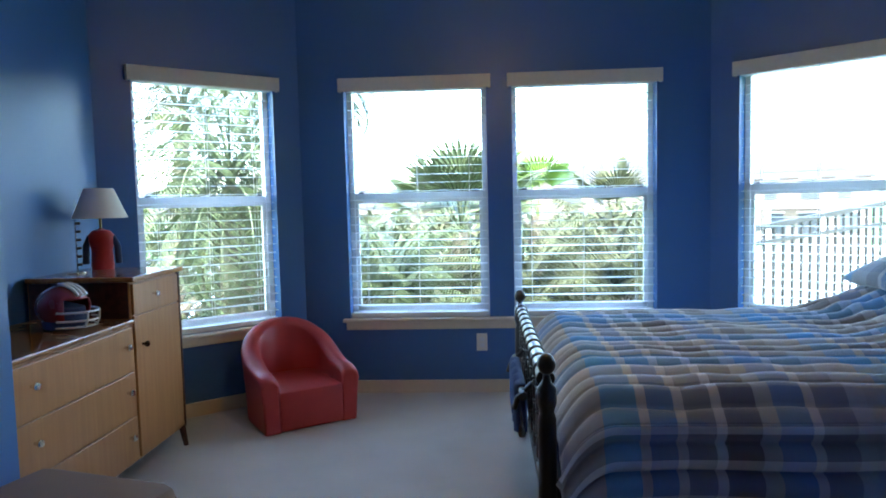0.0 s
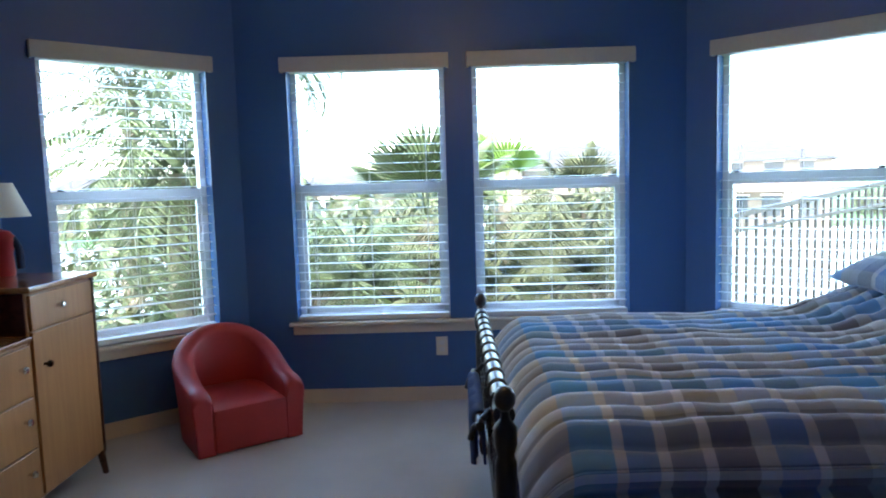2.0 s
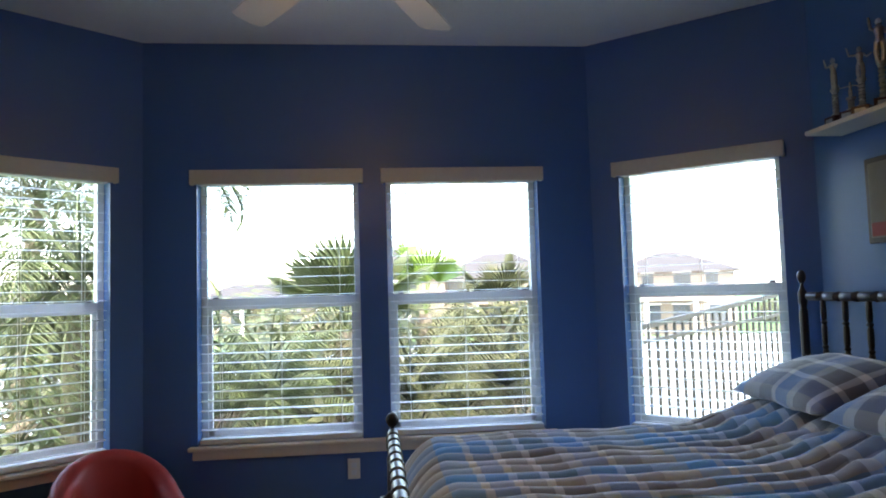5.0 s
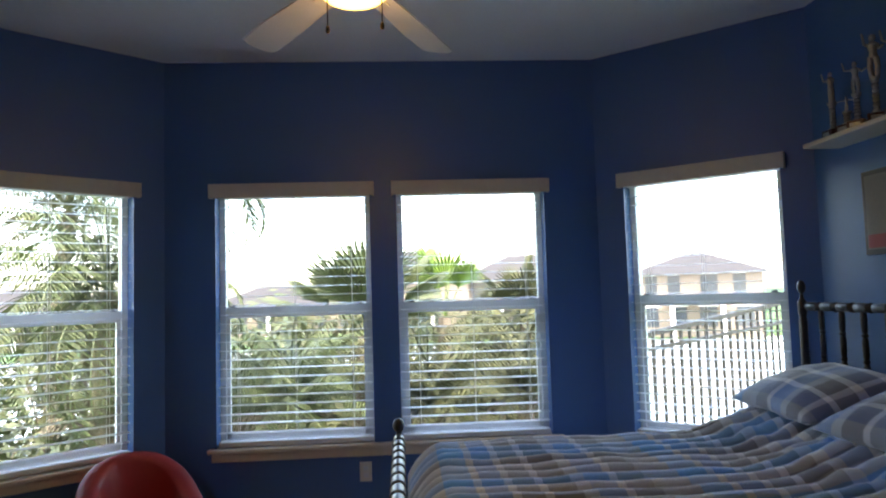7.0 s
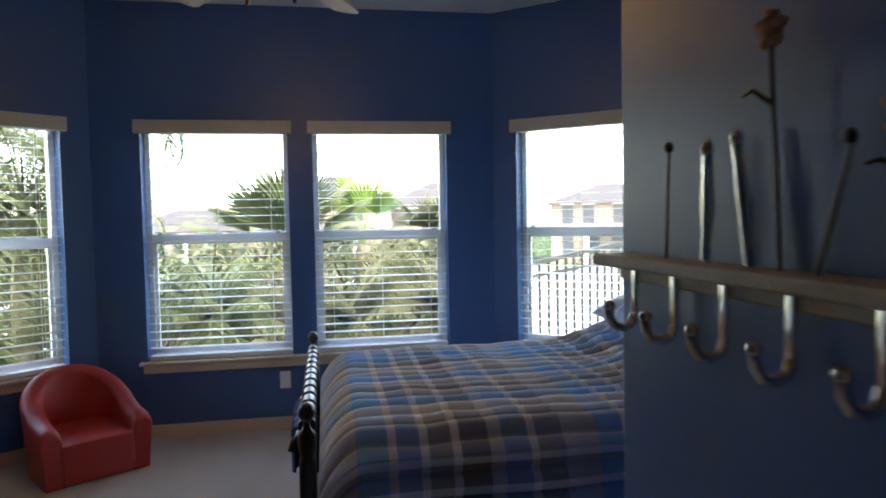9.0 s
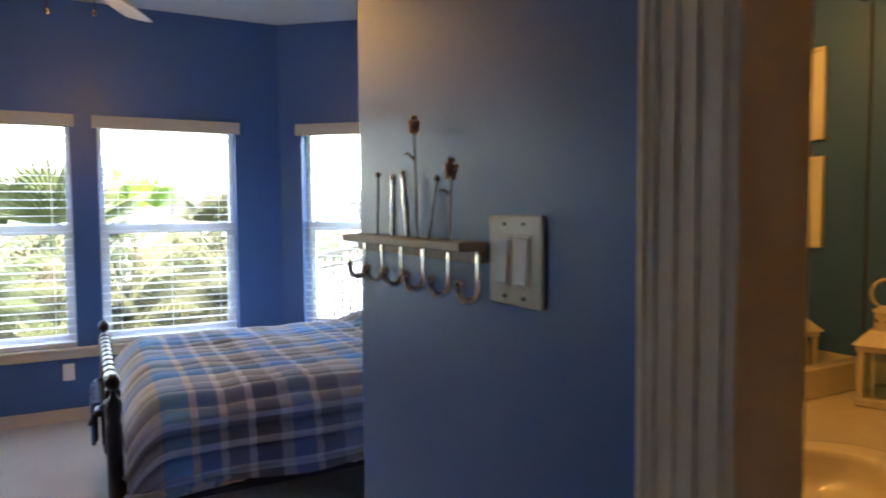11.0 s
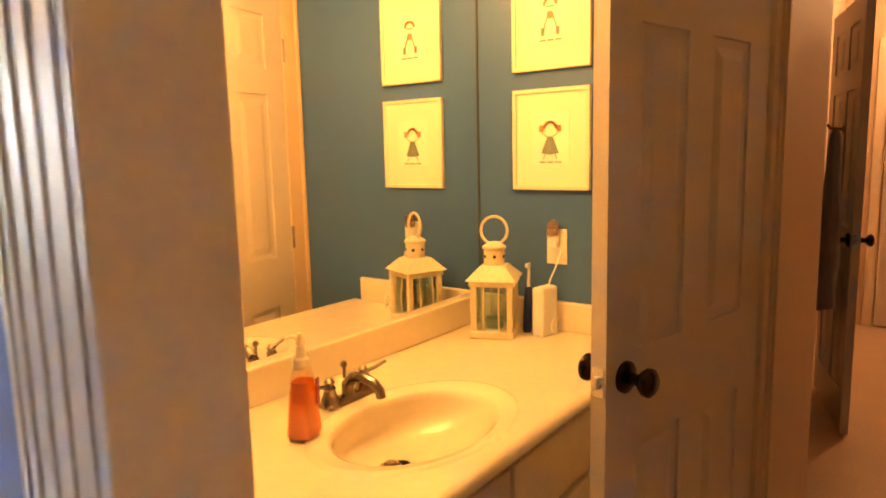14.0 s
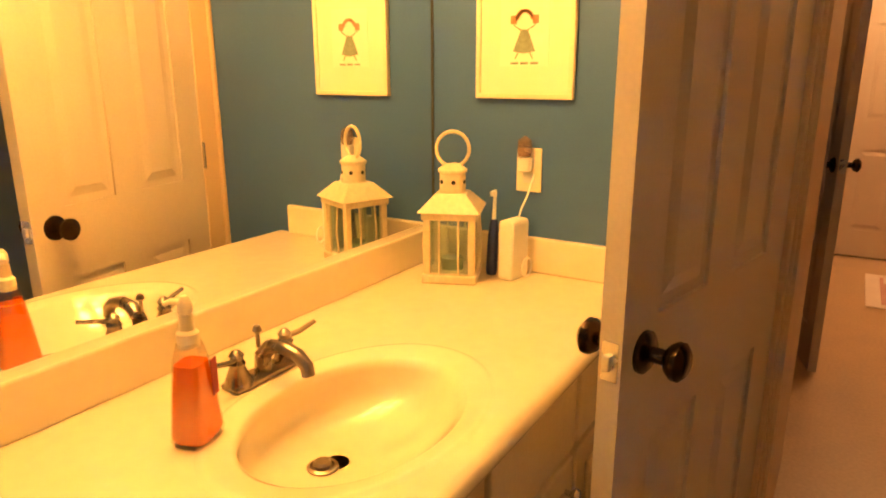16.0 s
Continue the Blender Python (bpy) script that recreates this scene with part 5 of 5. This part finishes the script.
# ---- outside ----
GZ = -3.0
GRASS = mat("lawn", (0.07, 0.13, 0.035), 0.95, var=0.35, scale=0.3, fine=6, bump=0.3)
bm = B()
sz = 900
v = [bm.verts.new(p) for p in ((-sz, -sz, GZ), (sz, -sz, GZ), (sz, sz, GZ), (-sz, sz, GZ))]
bm.faces.new(v)
tagged(part("ground", bm, GRASS), "grass lawn that reaches the horizon", "ground", kind="structure")
WATER = mat("lake_water", (0.42, 0.45, 0.46), 0.1, var=0.1, scale=0.4, fine=3, bump=0.1, dist=0.03, spec=1.0)
bm = B()
n = 40
bm.faces.new([bm.verts.new((2 + 70 * math.cos(2 * math.pi * k / n) * (1 + 0.06 * math.sin(6 * math.pi * k / n)), 31 + 21 * math.sin(2 * math.pi * k / n), GZ + 0.05)) for k in range(n)])
tagged(part("water", bm, WATER), "pale lake water behind the garden", "water", kind="structure")

PALMG = mat("palm_green", (0.08, 0.1, 0.04), 0.5, var=0.35, scale=3, fine=40, bump=0.1)
PALMY = mat("palm_light", (0.15, 0.23, 0.04), 0.5, var=0.3, scale=3, fine=40, bump=0.1)
PALMO = mat("palm_olive", (0.1, 0.122, 0.05), 0.5, var=0.3, scale=3, fine=40, bump=0.1)
PALMD = mat("palm_dry", (0.14, 0.115, 0.075), 0.8, var=0.3, scale=4, fine=40, bump=0.1)
BARK = mat("palm_bark", (0.2, 0.16, 0.11), 0.9, var=0.3, scale=9, fine=60, bump=0.8, dist=0.01)
LEAFD = mat("hedge_green", (0.06, 0.064, 0.022), 0.7, var=0.4, scale=4, fine=40, bump=0.1)


def frond(bm, base, az, el, L, rng, n=40, droop=0.9, wide=0.38, leaf=0.02):
    """A feather frond: a drooping rib with thin leaflets on both sides."""
    d = Vector((math.cos(az), math.sin(az), 0))
    sd = Vector((-math.sin(az), math.cos(az), 0))
    p = Vector(base)
    ang = el
    st = L / n
    prev = p.copy()
    for k in range(n):
        t = k / n
        ang -= droop * 2 * t / n * 1.4
        p = prev + st * (math.cos(ang) * d + math.sin(ang) * Vector((0, 0, 1)))
        w = 0.012 * (1 - t) + 0.003
        a, b = prev, p
        bm.faces.new([bm.verts.new(q) for q in (a - sd * w, a + sd * w, b + sd * w, b - sd * w)])
        if k > 2:
            ll = wide * math.sin(math.pi * min(1, 0.12 + 0.9 * t)) ** 0.6 * rng.uniform(0.85, 1.1)
            for s in (-1, 1):
                tip = p + s * sd * ll * 0.8 + d * ll * 0.45 * math.cos(ang) - Vector((0, 0, 1)) * ll * rng.uniform(0.35, 0.7)
                m1 = (p + tip) / 2 + Vector((0, 0, 0.04 * ll))
                q = d * leaf * 0.5
                bm.faces.new([bm.verts.new(c) for c in (p - q, p + q, m1 + q, tip, m1 - q)])
        prev = p


def fan_leaf(bm, base, az, el, L, rng, n=18, spread=2.3):
    """A fan palm leaf: a stalk and a pleated fan split into fingers."""
    d = Vector((math.cos(az) * math.cos(el), math.sin(az) * math.cos(el), math.sin(el)))
    sd = Vector((-math.sin(az), math.cos(az), 0))
    up = d.cross(sd)
    h = Vector(base) + d * L * 0.5
    bm.faces.new([bm.verts.new(q) for q in (Vector(base) - sd * 0.012, Vector(base) + sd * 0.012, h + sd * 0.012, h - sd * 0.012)])
    R = L * 0.62
    for k in range(n):
        a0 = spread * ((k) / n - 0.5)
        a1 = spread * ((k + 1) / n - 0.5)
        am = (a0 + a1) / 2
        r = R * (0.8 + 0.2 * math.cos(am)) * rng.uniform(0.9, 1.08)
        f = lambda a, rr, lift=0.0: h + rr * (math.cos(a) * d + math.sin(a) * sd) + up * lift - Vector((0, 0, 0.16)) * (rr / R) ** 2 * R
        bm.faces.new([bm.verts.new(c) for c in (h, f(a0, r * 0.55), f(am, r * 0.56, 0.03))])
        bm.faces.new([bm.verts.new(c) for c in (h, f(am, r * 0.56, 0.03), f(a1, r * 0.55))])
        bm.faces.new([bm.verts.new(c) for c in (f(a0, r * 0.55), f(am, r), f(am, r * 0.56, 0.03))])
        bm.faces.new([bm.verts.new(c) for c in (f(a1, r * 0.55), f(am, r * 0.56, 0.03), f(am, r))])


def palm(x, y, top, kind, seed, leaves=22, L=1.8, label="", lean=0.2, material=None, dry=6, low=0.5, droop=0.9):
    rng = random.Random(seed)
    t = thing("palm_tree", pose(x, y, GZ), label, "palm tree")
    H = top - GZ
    bm = B()
    pts = [(lean * (k / 14) ** 2, 0.05 * math.sin(k), H * k / 14) for k in range(15)]
    tube(bm, pts, 0.15, 12, taper=0.75)
    for k in range(int(H * 7)):
        z = k / 7
        q = lean * (z / H) ** 2
        r = 0.15 * (1 - 0.25 * z / H)
        for s in range(5):
            a = 2 * math.pi * (s / 5 + 0.1 * k)
            c = Vector((q + r * math.cos(a), r * math.sin(a), z))
            o = Vector((math.cos(a), math.sin(a), 0))
            e = Vector((-math.sin(a), math.cos(a), 0))
            bm.faces.new([bm.verts.new(w) for w in (c - e * 0.05, c + e * 0.05, c + o * 0.05 + e * 0.03 + Vector((0, 0, 0.12)), c + o * 0.05 - e * 0.03 + Vector((0, 0, 0.12)))])
    part("trunk", bm, BARK, t)
    bm, bd = B(), B()
    for k in range(leaves):
        az = k * 2.399 + rng.uniform(-0.2, 0.2)
        el = 1.4 - (1.4 + low) * (k / leaves) + rng.uniform(-0.1, 0.1)
        l = L * rng.uniform(0.85, 1.1)
        tgt = bd if k >= leaves - dry else bm
        if kind == "feather":
            frond(tgt, (lean, 0, H), az, el, l, rng, droop=droop)
        else:
            fan_leaf(tgt, (lean, 0, H), az, el, l, rng)
    part("crown", bm, material or PALMG, t)
    part("dry_fronds", bd, PALMD, t, "dry brown hanging fronds")
    return t


palm(-3.2, 3.6, 1.5, "feather", 1, 64, 1.9, "feather palm with long drooping yellow-green fronds", 0.1, PALMO, 8, 1.3, 1.5)
palm(-2.5, 4.1, 3.1, "feather", 11, 44, 1.7, "tall feather palm with hanging grey-green fronds", 0.0, PALMG, 6, 1.0, 1.4)
palm(-5.6, 7.3, 2.9, "feather", 2, 34, 2.2, "feather palm with a tall grey-green crown", 0.3, LEAFD, 4)
palm(-0.55, 6.4, 0.75, "fan", 3, 20, 1.6, "fan palm with broad pleated green leaves", 0.1, PALMG, 0, -0.3)
palm(0.75, 7.4, 0.95, "fan", 4, 7, 1.35, "young fan palm with bright yellow-green leaves", 0.1, PALMY, 0, -1.0)
palm(2.6, 8.6, 0.8, "fan", 5, 14, 1.3, "fan palm with grey-green leaves", -0.2, LEAFD, 0, 0.2)
palm(0.35, 5.0, -0.1, "feather", 6, 40, 1.6, "low feather palm below the windows", 0.1, LEAFD, 10)
palm(-1.5, 5.2, -0.05, "feather", 7, 40, 1.7, "low feather palm below the windows", 0.1, PALMG, 8)
palm(1.7, 5.4, 0.0, "feather", 8, 40, 1.7, "low feather palm below the windows", 0.1, LEAFD, 9)
palm(-3.9, 6.6, 0.2, "fan", 9, 26, 1.4, "low fan palm below the windows", 0.0, PALMG, 4)


def shrub(x, y, w, h, seed, material, label):
    rng = random.Random(seed)
    s = thing("shrub", pose(x, y, GZ), label, "shrub")
    bm = B()
    for k in range(7):
        a = rng.uniform(0, 6.28)
        tube(bm, ((0, 0, 0), (0.2 * w * math.cos(a), 0.2 * w * math.sin(a), h * 0.4), (0.35 * w * math.cos(a), 0.35 * w * math.sin(a), h * 0.8)), 0.03, 6, taper=0.3)
    part("stems", bm, BARK, s)
    verts, faces = [], []
    for k in range(3800):
        a, r, z = rng.uniform(0, 6.28), rng.random() ** 0.45, rng.random() ** 0.8
        lump = 1 + 0.3 * noise.noise(Vector((math.cos(a) * 2, math.sin(a) * 2, z * 3 + seed)))
        c = Vector((r * w / 2 * math.cos(a) * lump, r * w / 2 * math.sin(a) * lump, h * z * (1 - 0.35 * r * r) * lump))
        d1 = Vector((rng.gauss(0, 1), rng.gauss(0, 1), rng.gauss(0, 0.6))).normalized()
        d2 = d1.orthogonal().normalized()
        l = rng.uniform(0.07, 0.16)
        i = len(verts)
        verts += [c - d1 * l, c + d2 * l * 0.35, c + d1 * l, c - d2 * l * 0.35]
        faces.append((i, i + 1, i + 2, i + 3))
    me = bpy.data.meshes.new("crown")
    me.from_pydata(verts, [], faces)
    me.materials.append(material)
    o = new("crown", me)
    o.parent = s


for k, (x, y, w, h) in enumerate(((-3.4, 4.4, 2.4, 3.0), (-0.4, 4.9, 2.2, 2.9), (2.0, 5.6, 2.0, 3.0), (0.9, 6.0, 2.2, 3.4), (-1.9, 7.4, 2.6, 3.6), (2.9, 9.4, 2.6, 4.4), (-5.6, 4.6, 2.6, 3.4), (-5.4, 8.4, 3.4, 4.2), (0.1, 7.8, 2.4, 4.1), (1.9, 8.0, 2.2, 4.1), (-2.4, 9.0, 2.6, 4.2), (-0.9, 9.4, 2.4, 4.3))):
    shrub(x, y, w, h, 20 + k, LEAFD if k % 2 else PALMG, "leafy green garden shrub")

# far houses across the water
STUCCO = mat("tan_stucco", (0.22, 0.18, 0.14), 0.9, var=0.08, scale=0.6, fine=8, bump=0.2)
ROOF = mat("grey_shingle", (0.05, 0.046, 0.045), 0.9, var=0.12, scale=0.8, fine=6, bump=0.4)
DARKGL = mat("dark_window", (0.05, 0.06, 0.07), 0.15, var=0.1, bump=0)


def house(x, y, w, d, h, rh, rz, seed):
    t = thing("house", pose(x, y, GZ, 0, 0, rz), "far tan stucco house with a grey hipped roof", "house", "houses across the water")
    part("wall", box(B(), -w / 2, -d / 2, 0, w / 2, d / 2, h), STUCCO, t)
    bm = B()
    e = 0.7
    b = [bm.verts.new(p) for p in ((-w / 2 - e, -d / 2 - e, h), (w / 2 + e, -d / 2 - e, h), (w / 2 + e, d / 2 + e, h), (-w / 2 - e, d / 2 + e, h))]
    r = [bm.verts.new((-w / 2 + d / 2, 0, h + rh)), bm.verts.new((w / 2 - d / 2, 0, h + rh))]
    bm.faces.new((b[0], b[1], r[1], r[0]))
    bm.faces.new((b[1], b[2], r[1]))
    bm.faces.new((b[2], b[3], r[0], r[1]))
    bm.faces.new((b[3], b[0], r[0]))
    bm.faces.new(b[::-1])
    part("roof", bm, ROOF, t)
    rng = random.Random(seed)
    k = 0
    for zz in ([0.5, 3.3] if h > 4.5 else [0.5]):
        xx = -w / 2 + 1.0
        while xx < w / 2 - 2:
            ww = rng.choice((1.0, 1.4, 2.4))
            wd = part("window", box(B(), xx, -d / 2 - 0.05, zz + 0.4, xx + ww, -d / 2 - 0.01, zz + 2.1), DARKGL, t)
            part("frame", box(B(), xx - 0.1, -d / 2 - 0.1, zz + 2.1, xx + ww + 0.1, -d / 2 - 0.01, zz + 2.25), VINYL, wd)
            xx += ww + rng.uniform(0.8, 1.8)
    for px in (-2.0, 2.0):
        part("porch_column", box(B(), px - 0.2, -d / 2 - 2.0, 0, px + 0.2, -d / 2 - 1.6, 3.0), VINYL, t)
    part("porch_roof", box(B(), -2.6, -d / 2 - 2.3, 3.0, 2.6, -d / 2 - 0.0, 3.3), STUCCO, t)


house(27.6, 57, 10.5, 9, 5.5, 2.0, -24, 1)
house(48, 44, 16, 10, 5.6, 2.6, -40, 5)
house(1.5, 66, 11, 9, 6.0, 2.9, -4, 2)
house(13, 66, 12, 9, 5.6, 2.6, -12, 6)
house(-14, 82, 18, 11, 3.4, 2.6, 6, 3)
house(-38, 70, 16, 10, 3.6, 2.6, 24, 4)
for k in range(16):
    rng = random.Random(70 + k)
    shrub(-50 + k * 6.6 + rng.uniform(-2, 2), 60 + rng.uniform(-5, 7), rng.uniform(4, 8), rng.uniform(2.5, 4.8), 90 + k, PALMG if k % 2 else LEAFD, "far green tree across the water")

# balcony rail outside the slanted window
RAIL = mat("bronze_rail", (0.03, 0.026, 0.024), 0.5, var=0.15, bump=0.1)
DECK = mat("pale_deck", (0.7, 0.7, 0.68), 0.8, var=0.08, scale=3, fine=50, bump=0.2)
bal = thing("balcony_rail", None, "dark metal balcony railing with close upright balusters", "railing")
p0, dv = Vector((2.0, 2.09, 0)), Vector((0.814, 0.581, 0))
LEN, zb = 5.1, -1.45
rz = math.degrees(math.atan2(dv.y, dv.x))
M_RAIL = Matrix.Translation(p0) @ pose(0, 0, 0, 0, 0, rz)


def rail_top(x):
    return 0.885 + 0.0756 * x


def rail_mid(x):
    return 0.755 + 0.041 * x


for nm, f0, h in (("top_rail", rail_top, 0.05), ("mid_rail", rail_mid, 0.035), ("bottom_rail", lambda x: zb + 0.1, 0.035)):
    bm = B()
    ends = [[bm.verts.new((x, y, f0(x) + z)) for y, z in ((-0.025, -h), (0.025, -h), (0.025, 0), (-0.025, 0))] for x in (0, LEN)]
    for k in range(4):
        bm.faces.new((ends[0][k], ends[0][(k + 1) % 4], ends[1][(k + 1) % 4], ends[1][k]))
    bm.faces.new(ends[0][::-1])
    bm.faces.new(ends[1])
    part(nm, bm, RAIL, bal, at=M_RAIL)
for k in range(31):
    x = 0.05 + 0.167 * k
    part("baluster", box(B(), x - 0.013, -0.012, zb, x + 0.013, 0.012, rail_top(x) - 0.05), RAIL, bal, at=M_RAIL)
tagged(part("balcony_floor", box(B(), -0.2, -0.25, zb - 0.35, LEN + 0.1, 0.12, zb, 0.01), DECK, at=M_RAIL), "pale concrete balcony edge under the railing", "balcony", kind="structure")
